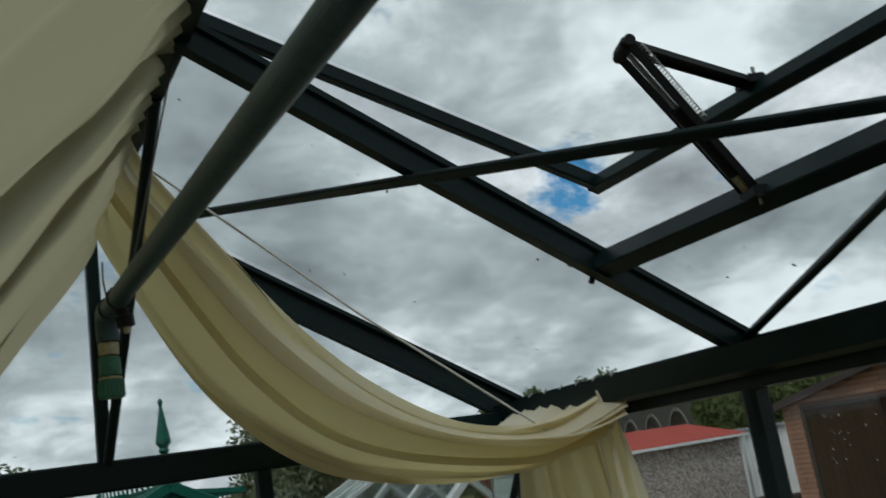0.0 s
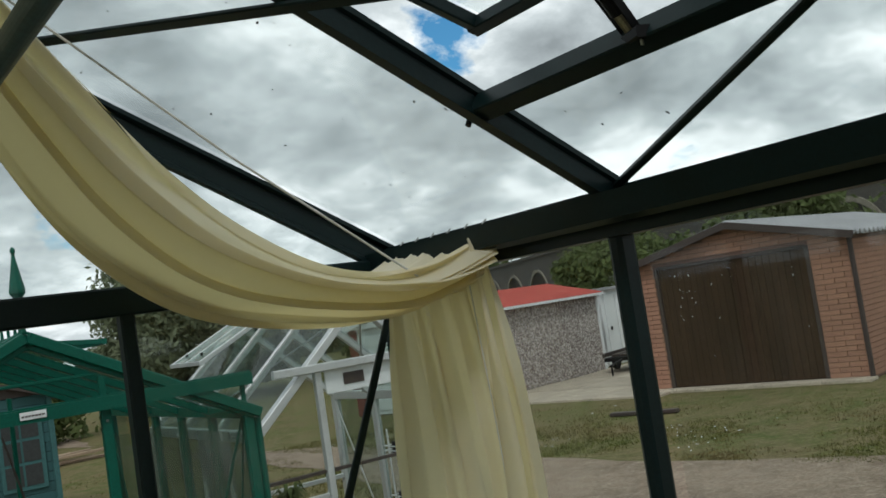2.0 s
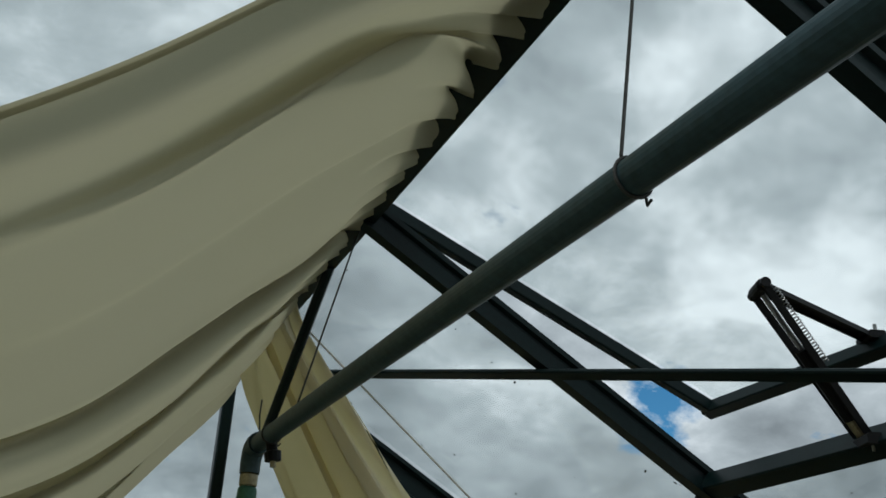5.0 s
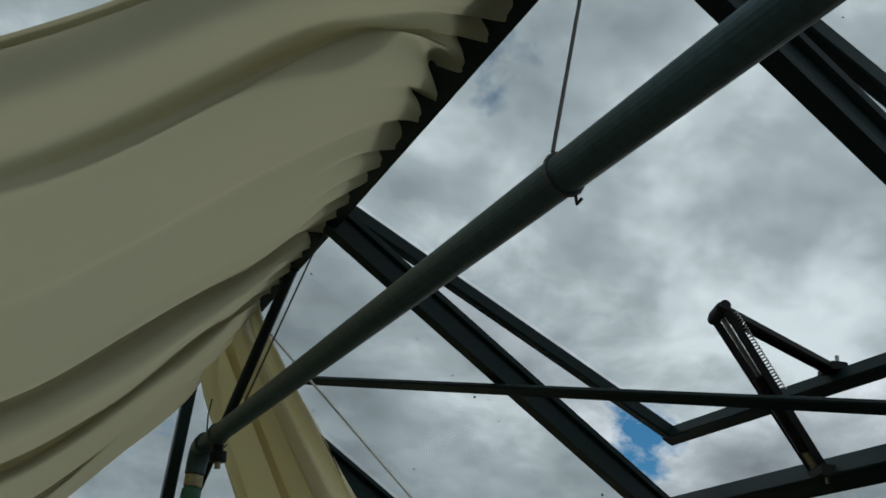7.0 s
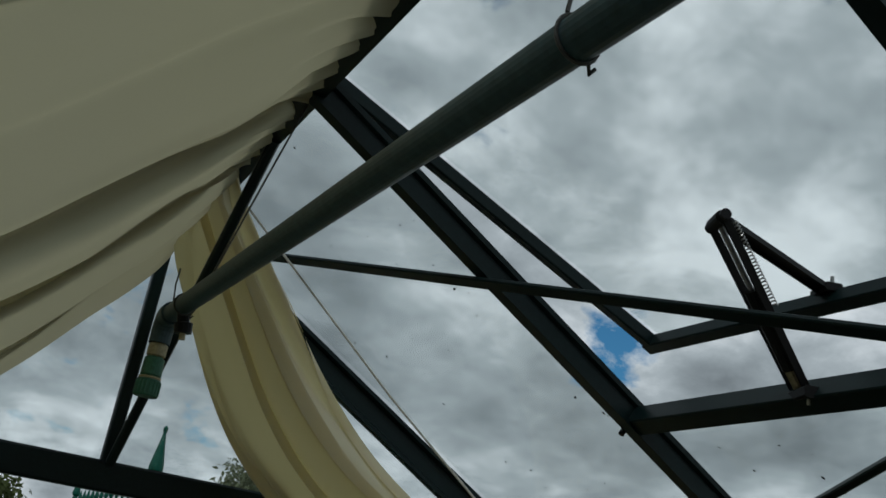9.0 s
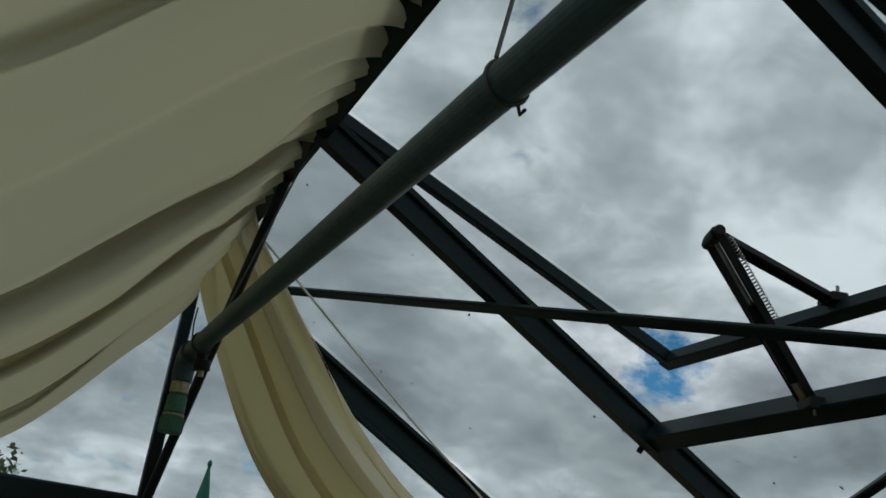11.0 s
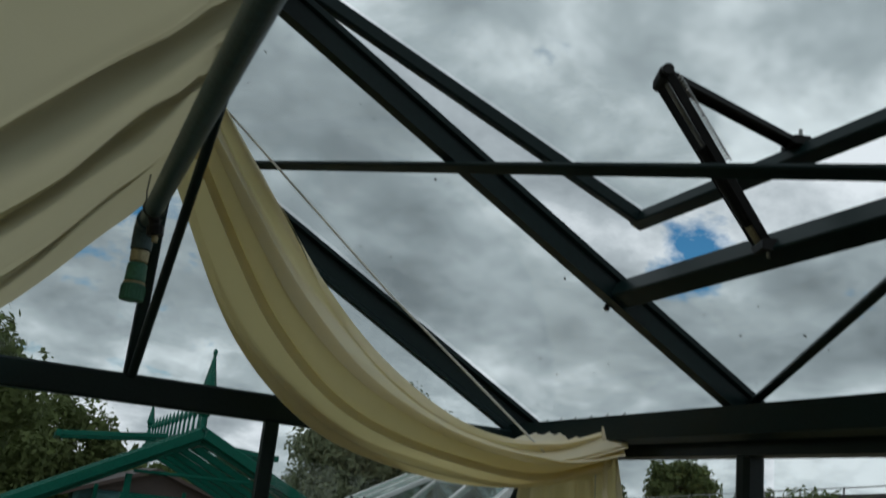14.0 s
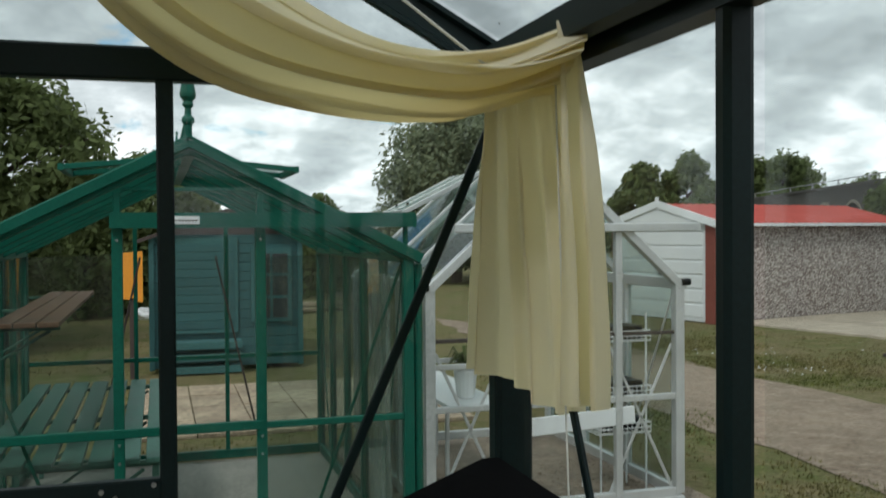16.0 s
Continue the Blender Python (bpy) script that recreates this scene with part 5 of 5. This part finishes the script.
def brick_garage():
    FL, FR = Vector((9.93, 8.48, 0)), Vector((10.70, 5.08, 0))
    m = local(FL, FR - FL)      # x along the front, y into the building
    w = (FR - FL).length
    t = thing("brick_garage", "orange brick garage with a wide dark brown door and grey roof", "garage", at=m)
    h, rz, dep = 2.10, 2.48, 5.5
    d0, d1, dt = 0.36, 2.86, 1.97
    part("wall_core", add_box(add_box(box((0.02, 0.03, 0), (d0 - 0.01, 0.12, h), 0), (d1 + 0.01, 0.03, 0), (w - 0.02, 0.12, h)), (d0 - 0.01, 0.03, dt + 0.04), (d1 + 0.01, 0.12, h)), M_MORTAR, t)
    part("gable", add_pane(bmesh.new(), [(0.02, 0.08, h), (w - 0.02, 0.08, h), (w / 2, 0.08, rz)], 0.08), M_MORTAR, t)
    for x0 in (0.02, w - 0.12):
        part("side_wall", box((x0, 0.12, 0), (x0 + 0.10, dep, h), 0.002), M_MORTAR, t)
    part("rear_wall", box((0.12, dep - 0.1, 0), (w - 0.12, dep, h), 0.002), M_MORTAR, t)
    # double door
    for a, b in ((d0 + 0.03, (d0 + d1) / 2 - 0.004), ((d0 + d1) / 2 + 0.004, d1 - 0.03)):
        leaf = part("door_leaf", box((a, 0.05, 0.05), (b, 0.09, dt), 0.004), M_DOOR, t, "dark brown boarded door leaf")
        k = 0
        while a + k * 0.11 + 0.10 < b:
            part("door_board", box((a + k * 0.11 + 0.004, 0.038, 0.06), (a + k * 0.11 + 0.106, 0.049, dt - 0.01), 0.003), M_DOOR, leaf)
            k += 1
    rnd = random.Random(14)
    bm = bmesh.new()
    for k in range(26):
        cx, cz = (d0 + 0.42 + rnd.gauss(0, .09), rnd.uniform(1.05, 1.85)) if k < 16 else (rnd.uniform(d0 + .1, d1 - .1), rnd.uniform(.25, 1.85))
        rx, rz2 = rnd.uniform(.002, .007), rnd.uniform(.005, .022)
        ring = [bm.verts.new((cx + rx * math.cos(q) * rnd.uniform(.7, 1.2), 0.0365, cz + rz2 * math.sin(q) * rnd.uniform(.7, 1.2))) for q in (0, .9, 1.8, 2.7, 3.6, 4.5, 5.4)]
        tip = bm.verts.new((cx, 0.034, cz))
        for q in range(7):
            bm.faces.new((ring[q], tip, ring[(q + 1) % 7]))
    part("droppings", bm, M_WHITE, t, "white bird droppings on the door")["kind"] = "stuff"
    for x0 in (d0, d1):
        part("door_frame", box((x0 - 0.03, 0.0, 0), (x0 + 0.03, 0.05, dt + 0.03), 0.004), M_TRIM, t)
    part("door_head", box((d0 + 0.03, 0.0, dt), (d1 - 0.03, 0.05, dt + 0.05), 0.004), M_TRIM, t)
    part("corner_pipe", box((w - 0.03, -0.03, 0), (w + 0.03, 0.03, h), 0.006), M_TRIM, t)
    part("sill", box((-0.05, -0.25, 0), (w + 0.05, 0.04, 0.05), 0.006), M_SLAB, t)
    for s in (-1, 1):
        e = -0.12 if s < 0 else w + 0.12
        bm = bmesh.new()
        rows = []
        for i in range(61):
            y = -0.15 + (dep + 0.3) * i / 60
            dz = 0.02 * (1 if i % 2 else -1)
            rows.append([bm.verts.new((e, y, h + dz)), bm.verts.new((w / 2, y, rz + 0.07 + dz)), bm.verts.new((w / 2, y, rz + 0.03 + dz)), bm.verts.new((e, y, h - 0.04 + dz))])
        for a, b in zip(rows, rows[1:]):
            for q in range(4):
                bm.faces.new((a[q], a[(q + 1) % 4], b[(q + 1) % 4], b[q]))
        bmesh.ops.recalc_face_normals(bm, faces=bm.faces[:])
        part("roof_sheet", bm, M_ROOFSHEET, t)
        part("bargeboard", add_profile(bmesh.new(), (e, -0.16, h - 0.05), (w / 2, -0.16, rz + 0.01), rect(0.025, 0.11, 0.003)), M_TRIM, t)
    # bricks of the front and of the side that shows
    bw, bh = 0.30, 0.075
    proto = box((0.003, 0.0, 0.003), (bw - 0.005, 0.03, bh - 0.005), 0.003)
    me = bpy.data.meshes.new("brick")
    proto.to_mesh(me)
    proto.free()
    me.materials.append(M_BRICK)

    def brick(x, y, z, sx=1.0, turn=0.0):
        ob = new("brick", me)
        ob.parent = t
        ob.matrix_local = pose(x, y, z, 0, 0, turn) @ Matrix.Diagonal((sx, 1, 1, 1))
    row = 0
    z = 0.05
    while z < rz - 0.1:
        shift = (row % 2) * bw / 2
        lim0, lim1 = 0.02, w - 0.02
        if z > h - 0.05:
            cut = (z + bh - h) / (rz - h) * w / 2
            lim0, lim1 = cut, w - cut
        spans = [(lim0, d0 - 0.03), (d1 + 0.03, lim1)] if z < dt + 0.04 else [(lim0, lim1)]
        for a, b in spans:
            x = a
            first = True
            while x < b - 0.03:
                n = min((bw - shift) if first and shift else bw, b - x)
                brick(x, 0.0, z, n / bw)
                x += n
                first = False
        z += bh
        row += 1
    bm = bmesh.new()
    for r in range(26):
        y = 0.02 - (r % 2) * bw / 2
        while y < 3.2:
            a, b = max(y, 0.03), min(y + bw - 0.008, 3.2)
            if b - a > 0.02:
                add_box(bm, (w - 0.02, a, 0.05 + r * bh), (w + 0.008, b, 0.05 + (r + 1) * bh - 0.008))
            y += bw
    part("side_bricks", bm, M_BRICK, t)["kind"] = "stuff"


def tree(name, label, x, y, h, rad, leaf_mat, seed, leaves=5000, leaf=0.09, trunk=0.12, base=0.35, group="", squash=1.0):
    rnd = random.Random(seed)
    t = thing(name, label, "tree", group, at=pose(x, y, 0))
    bm = bmesh.new()
    top = Vector((rnd.uniform(-.1, .1) * rad, rnd.uniform(-.1, .1) * rad, h * 0.8))
    add_tube(bm, [(0, 0, -0.05), (0.03, 0, h * .2), top * .6, top], [trunk, trunk * .85, trunk * .5, trunk * .15], 8)
    tips = []
    for k in range(11):
        a, z0 = k * 2.4 + rnd.uniform(-.4, .4), h * rnd.uniform(base * .8, .75)
        r = rad * rnd.uniform(.55, .9)
        s = top * (z0 / top.z)
        e = Vector((math.cos(a) * r, math.sin(a) * r, z0 + h * rnd.uniform(.04, .22)))
        add_tube(bm, [s, s.lerp(e, .5) + Vector((0, 0, h * .03)), e], [trunk * .4, trunk * .25, trunk * .08], 6)
        tips.append(e)
    part("trunk", bm, M_BARK, t)
    clumps = []
    for k in range(80):
        a, u = rnd.uniform(0, 6.28), rnd.uniform(-1, 1)
        rr = math.sqrt(1 - u * u) * rnd.uniform(.55, 1.0)
        mid = h * (1 + base) / 2
        c = Vector((math.cos(a) * rr * rad, math.sin(a) * rr * rad, mid + u * h * (1 - base) / 2 * rnd.uniform(.7, 1.0) * squash))
        clumps.append((c, rad * rnd.uniform(.2, .4)))
    clumps += [(e, rad * .3) for e in tips]
    bm = bmesh.new()
    for k in range(leaves):
        c, r = clumps[rnd.randrange(len(clumps))]
        d = Vector((rnd.gauss(0, 1), rnd.gauss(0, 1), rnd.gauss(0, .8)))
        d = d.normalized() * r * rnd.uniform(.35, 1.08)
        p = c + d
        if p.z < h * 0.08:
            continue
        n = (d.normalized() + Vector((rnd.uniform(-1, 1), rnd.uniform(-1, 1), rnd.uniform(-.3, 1)))).normalized()
        u = n.orthogonal().normalized()
        u = (Matrix.Rotation(rnd.uniform(0, 6.28), 3, n) @ u) * leaf * rnd.uniform(.6, 1.3)
        v = n.cross(u) * 0.5
        bm.faces.new([bm.verts.new(q) for q in (p - u, p - v * .9 + u * .1, p + u, p + v * .9 + u * .1)])
    part("crown", bm, leaf_mat, t)


def hedge(name, label, pts, h, depth, mat, seed, leaves, leaf):
    """A far line of bushes of uneven height."""
    rnd = random.Random(seed)
    bm = bmesh.new()
    for k in range(leaves):
        s = rnd.uniform(0, len(pts) - 1.001)
        a, b = Vector(pts[int(s)]), Vector(pts[int(s) + 1])
        p = a.lerp(b, s - int(s))
        hh = h * (0.55 + 0.45 * abs(math.sin(s * 5.3 + seed)) * (0.6 + 0.4 * math.sin(s * 13.7)))
        z = hh * rnd.random() ** 0.75
        ww = depth * math.sqrt(max(0.05, 1 - (z / hh) ** 2))
        p = p + Vector((rnd.gauss(0, .5) * ww, rnd.gauss(0, .5) * ww, z))
        n = Vector((rnd.uniform(-1, 1), rnd.uniform(-1, 1), rnd.uniform(-.2, 1))).normalized()
        u = n.orthogonal().normalized()
        u = (Matrix.Rotation(rnd.uniform(0, 6.28), 3, n) @ u) * leaf * rnd.uniform(.6, 1.4)
        v = n.cross(u) * .6
        bm.faces.new([bm.verts.new(q) for q in (p - u, p - v, p + u, p + v)])
    tagged(finish(name, bm, mat), label, "hedge", kind="stuff")


def viaduct():
    t = thing("railway_viaduct", "long weathered stone railway viaduct with round arches and a parapet rail", "viaduct", at=pose(76, 40, 0, 0, 0, -21.7))
    x, y0, y1, pitch, r, top = 0.0, -60.0, 300.0, 15.0, 5.4, 9.0
    n = int((y1 - y0) / pitch)
    for i in range(n):
        a = y0 + i * pitch
        bm = bmesh.new()
        arc = [(a + pitch / 2 + r * math.cos(q), 0.9 + r * math.sin(q)) for q in [math.pi * k / 12 for k in range(13)]]
        loop = [(a, 0), (a, top), (a + pitch, top), (a + pitch, 0), (arc[0][0], 0)] + arc + [(arc[-1][0], 0)]
        f = [bm.verts.new((x, p, q)) for p, q in loop]
        g = [bm.verts.new((x + 7, p, q)) for p, q in loop]
        k = len(loop)
        bm.faces.new(f)
        bm.faces.new(g[::-1])
        for j in range(k):
            bm.faces.new((f[j], g[j], g[(j + 1) % k], f[(j + 1) % k]))
        bmesh.ops.triangulate(bm, faces=[q for q in bm.faces if len(q.verts) > 4])
        bmesh.ops.recalc_face_normals(bm, faces=bm.faces[:])
        part("arch", bm, M_STONE, t)
        bm = bmesh.new()
        c = a + pitch / 2
        ring = [[bm.verts.new((xx, c + rr * math.cos(q), 0.9 + rr * math.sin(q))) for xx, rr in ((-0.2, r - 0.1), (-0.2, r + 0.42), (0.3, r + 0.42), (0.3, r - 0.1))] for q in [math.pi * k / 16 for k in range(17)]]
        for g0, g1 in zip(ring, ring[1:]):
            for j in range(4):
                bm.faces.new((g0[j], g0[(j + 1) % 4], g1[(j + 1) % 4], g1[j]))
        bmesh.ops.recalc_face_normals(bm, faces=bm.faces[:])
        part("arch_ring", bm, M_VOUSSOIR, t, "pale stone arch ring")
        part("parapet", box((x - 0.3, a, top), (x + 0.3, a + pitch - 0.2, top + 0.5), 0), M_STONE, t)
        part("rail_post", box((x - 0.1, a, top + .5), (x + 0.1, a + 0.25, top + 1.5), 0), M_ROOFSHEET, t)
        part("rail", box((x - 0.06, a, top + 1.35), (x + 0.06, a + pitch, top + 1.5), 0), M_ROOFSHEET, t)


def clutter():
    t = thing("dark_plank", "dark timber plank lying on the grass", "plank")
    part("plank", box((-0.5, -0.06, 0.0), (0.5, 0.06, 0.05), 0.006), M_TRIM, t)
    t.matrix_world = pose(8.0, 6.9, 0.01, 0, 0, -70)
    o = thing("orange_slide", "faded orange plastic panel standing beside the shed", "panel", at=pose(-1.36, 8.7, 0))
    part("panel", add_pane(bmesh.new(), [(0.09, 0, 0.9), (0.32, 0, 0.85), (0.32, 0, 1.42), (0.09, 0, 1.40)], 0.05), M_ORANGE, o)
    part("leg", bar((0.2, 0, 0), (0.2, 0, 0.9), 0.05, 0.05, (0, 1, 0)), M_TRIM, o)
    b = thing("white_sack", "crumpled white plastic sack on the grass", "sack", at=pose(-1.15, 16.4, 0))
    bm = bmesh.new()
    bmesh.ops.create_icosphere(bm, subdivisions=3, radius=0.16)
    for v in bm.verts:
        v.co *= 1 + 0.35 * noise.noise(v.co * 9)
        v.co.z = max(v.co.z * .8 + 0.1, 0)
    part("sack", bm, M_WHITE, b)
    s = thing("timber_stack", "untidy stack of rough sawn timber", "timber", at=pose(1.7, 17, 0))
    rnd = random.Random(2)
    for k in range(14):
        x, y, z = rnd.uniform(-.7, .7), rnd.uniform(-.4, .4), 0.02 + (k // 5) * 0.06
        part("plank", bar((x - 1.0, y, z), (x + 1.0, y + rnd.uniform(-.3, .3), z + rnd.uniform(0, .04)), 0.14, 0.045), M_TIMBER, s)
    c = thing("corner_bench", "black bench with a mitred end standing in the greenhouse corner", "bench")
    bm = bmesh.new()
    plan = [(-0.05, -0.05), (-0.05, -1.6), (-0.70, -1.6), (-0.70, -0.65), (-0.10, -0.05)]
    lo, hi = [bm.verts.new((x, y, 0.985)) for x, y in plan], [bm.verts.new((x, y, 1.03)) for x, y in plan]
    bm.faces.new(hi)
    bm.faces.new(lo[::-1])
    for i in range(5):
        bm.faces.new((lo[i], lo[(i + 1) % 5], hi[(i + 1) % 5], hi[i]))
    bmesh.ops.recalc_face_normals(bm, faces=bm.faces[:])
    bmesh.ops.bevel(bm, geom=bm.edges[:], offset=0.006, segments=1, affect="EDGES")
    part("benchtop", bm, M_BENCH, c)
    for x, y in ((-0.10, -0.18), (-0.10, -1.52), (-0.64, -1.52), (-0.64, -0.72)):
        part("leg", bar((x, y, 0.012), (x, y, 0.985), 0.04, 0.04, (0, 1, 0)), M_BLACK, c)


def grass():
    rnd = random.Random(21)
    bm = bmesh.new()

    def blade(x, y, h, w):
        if noise.noise(Vector((x * 0.8, y * 1.3, 0.5))) + 0.5 * noise.noise(Vector((x * 3, y * 3, 4))) < rnd.uniform(-0.35, 0.25):
            return
        a = rnd.uniform(0, 6.28)
        d = Vector((math.cos(a), math.sin(a), 0))
        s = Vector((-d.y, d.x, 0)) * w
        p = Vector((x, y, 0))
        l = rnd.uniform(.1, .7) * h
        bm.faces.new([bm.verts.new(q) for q in (p - s, p + s, p + d * l + Vector((0, 0, h)))])
    for k in range(85000):
        u = rnd.random()
        if u < .62:                                # bank before the garages
            y = rnd.uniform(1.0, 12.0)
            edge = 6.25 - 0.14 * max(0, y - 1)
            x = edge - 0.2 + abs(rnd.gauss(0, 1.6))
            if x > 9.6 + (8.35 - y) * 0.26:
                continue
        elif u < .82:                              # along the near edge of the track
            y = rnd.uniform(-1.0, 11)
            x = 3.15 + 0.11 * max(0, y) - abs(rnd.gauss(0, .6))
            if y < 5 and x < 2.02 and y > 1.9:
                continue
        else:                                      # round the shed
            x, y = rnd.uniform(-5, 3.5), rnd.uniform(4.9, 14)
            if -1.1 < x < 1.7 and 5.2 < y < 11:
                continue
        blade(x, y, rnd.uniform(.008, .032) * (2.2 if rnd.random() < .03 else 1), rnd.uniform(.004, .009))
    fl = bmesh.new()
    for k in range(260):
        y = rnd.uniform(3.0, 11.0)
        x = 6.35 - 0.14 * max(0, y - 1) + abs(rnd.gauss(0, 1.3))
        if noise.noise(Vector((x * .7, y * .7, 9))) < 0.08 or x > 9.3 + (8.35 - y) * 0.26:
            continue
        c, r = Vector((x, y, rnd.uniform(.03, .06))), rnd.uniform(.007, .014)
        ring = [fl.verts.new(c + Vector((r * math.cos(q), r * math.sin(q), rnd.uniform(-.003, .003)))) for q in (0, 1.05, 2.1, 3.14, 4.2, 5.2)]
        tip = fl.verts.new(c + Vector((0, 0, .006)))
        for q in range(6):
            fl.faces.new((ring[q], ring[(q + 1) % 6], tip))
    tagged(finish("daisies", fl, M_WHITE), "small white daisies scattered in the grass verge", "flowers", kind="stuff")
    tagged(finish("grass", bm, M_BLADE), "short dry grass and weeds along the track edges", "grass", kind="stuff")


display_greenhouse()
staging()
summerhouse()
silver_greenhouse()
viaduct()
clutter()
tree("hawthorn_tree", "bushy hawthorn tree with ragged green leaves", -3.1, 12.6, 4.2, 1.5, M_LEAF, 31, 17000, 0.085, 0.13, 0.05)
tree("shrub_tree", "bushy green shrub beside the hawthorn", -4.9, 11.5, 4.3, 1.9, M_LEAF, 32, 16000, 0.09, 0.10, 0.05)
tree("willow_tree", "rounded grey-green willow tree", 8.3, 26.5, 5.3, 2.5, M_LEAF_GREY, 33, 46000, 0.10, 0.2, 0.08)
tree("willow_tree", "low grey-green willow beside the larger one", 11.6, 29.5, 4.3, 2.2, M_LEAF_GREY, 39, 24000, 0.11, 0.2, 0.05)
tree("ash_tree", "uneven green tree behind the garages", 14.85, 23.5, 3.85, 0.85, M_LEAF, 34, 9000, 0.12, 0.12, 0.15)
tree("ash_tree", "rounded green tree beside another behind the garages", 13.45, 23.9, 3.75, 0.85, M_LEAF, 44, 9000, 0.12, 0.12, 0.1)
tree("shrub_tree", "low bushy shrub behind the shed", -2.6, 17.5, 3.0, 1.8, M_LEAF, 45, 12000, 0.08, 0.08, 0.02)
tree("shrub_tree", "low bushy shrub beyond the shed roof", -1.0, 18.6, 3.3, 1.3, M_LEAF, 47, 12000, 0.08, 0.08, 0.02)
tree("oak_tree", "dark rounded tree in the middle distance", 163.7, 217.6, 21.4, 9.5, M_LEAF, 36, 14000, 0.8, 0.9, 0.15)
tree("oak_tree", "smaller dark tree in the middle distance", 146.4, 167.6, 12.8, 5.5, M_LEAF, 35, 9000, 0.6, 0.7, 0.1)
tree("alder_tree", "tall uneven tree behind the brick garage", 43.0, 38.5, 4.4, 3.0, M_LEAF, 37, 12000, 0.22, 0.25, 0.05)
tree("alder_tree", "tall uneven tree behind the brick garage", 27.0, 18.0, 4.6, 2.6, M_LEAF, 38, 14000, 0.18, 0.25, 0.05)
tree("alder_tree", "tall uneven tree behind the brick garage", 25.5, 9.0, 4.8, 3.0, M_LEAF, 40, 14000, 0.18, 0.25, 0.05)
tree("alder_tree", "ragged pale green alder before the viaduct", 37.6, 37.4, 4.6, 3.0, M_LEAF, 52, 14000, 0.2, 0.2, 0.03)
hedge("hedgerow", "distant dark hedgerow along the field edge", [(-60, 60, 0), (-20, 62, 0), (10, 58, 0), (32, 62, 0), (52, 55, 0), (62, 30, 0), (62, -10, 0)], 2.7, 2.0, M_LEAF_FAR, 4, 26000, 0.3)
hedge("bank_scrub", "scrub growing along the foot of the viaduct", [(78, 70, 0), (90, 90, 0), (104, 125, 0), (125, 180, 0)], 2.4, 2.0, M_LEAF_FAR, 9, 9000, 0.45)
hedge("near_hedge", "dense hawthorn hedge behind the shed", [(-9, 14, 0), (-4, 16.5, 0), (0, 19.5, 0), (4, 23.5, 0)], 2.9, 0.9, M_LEAF, 6, 22000, 0.12)
grass()
red_garage()
brick_garage()
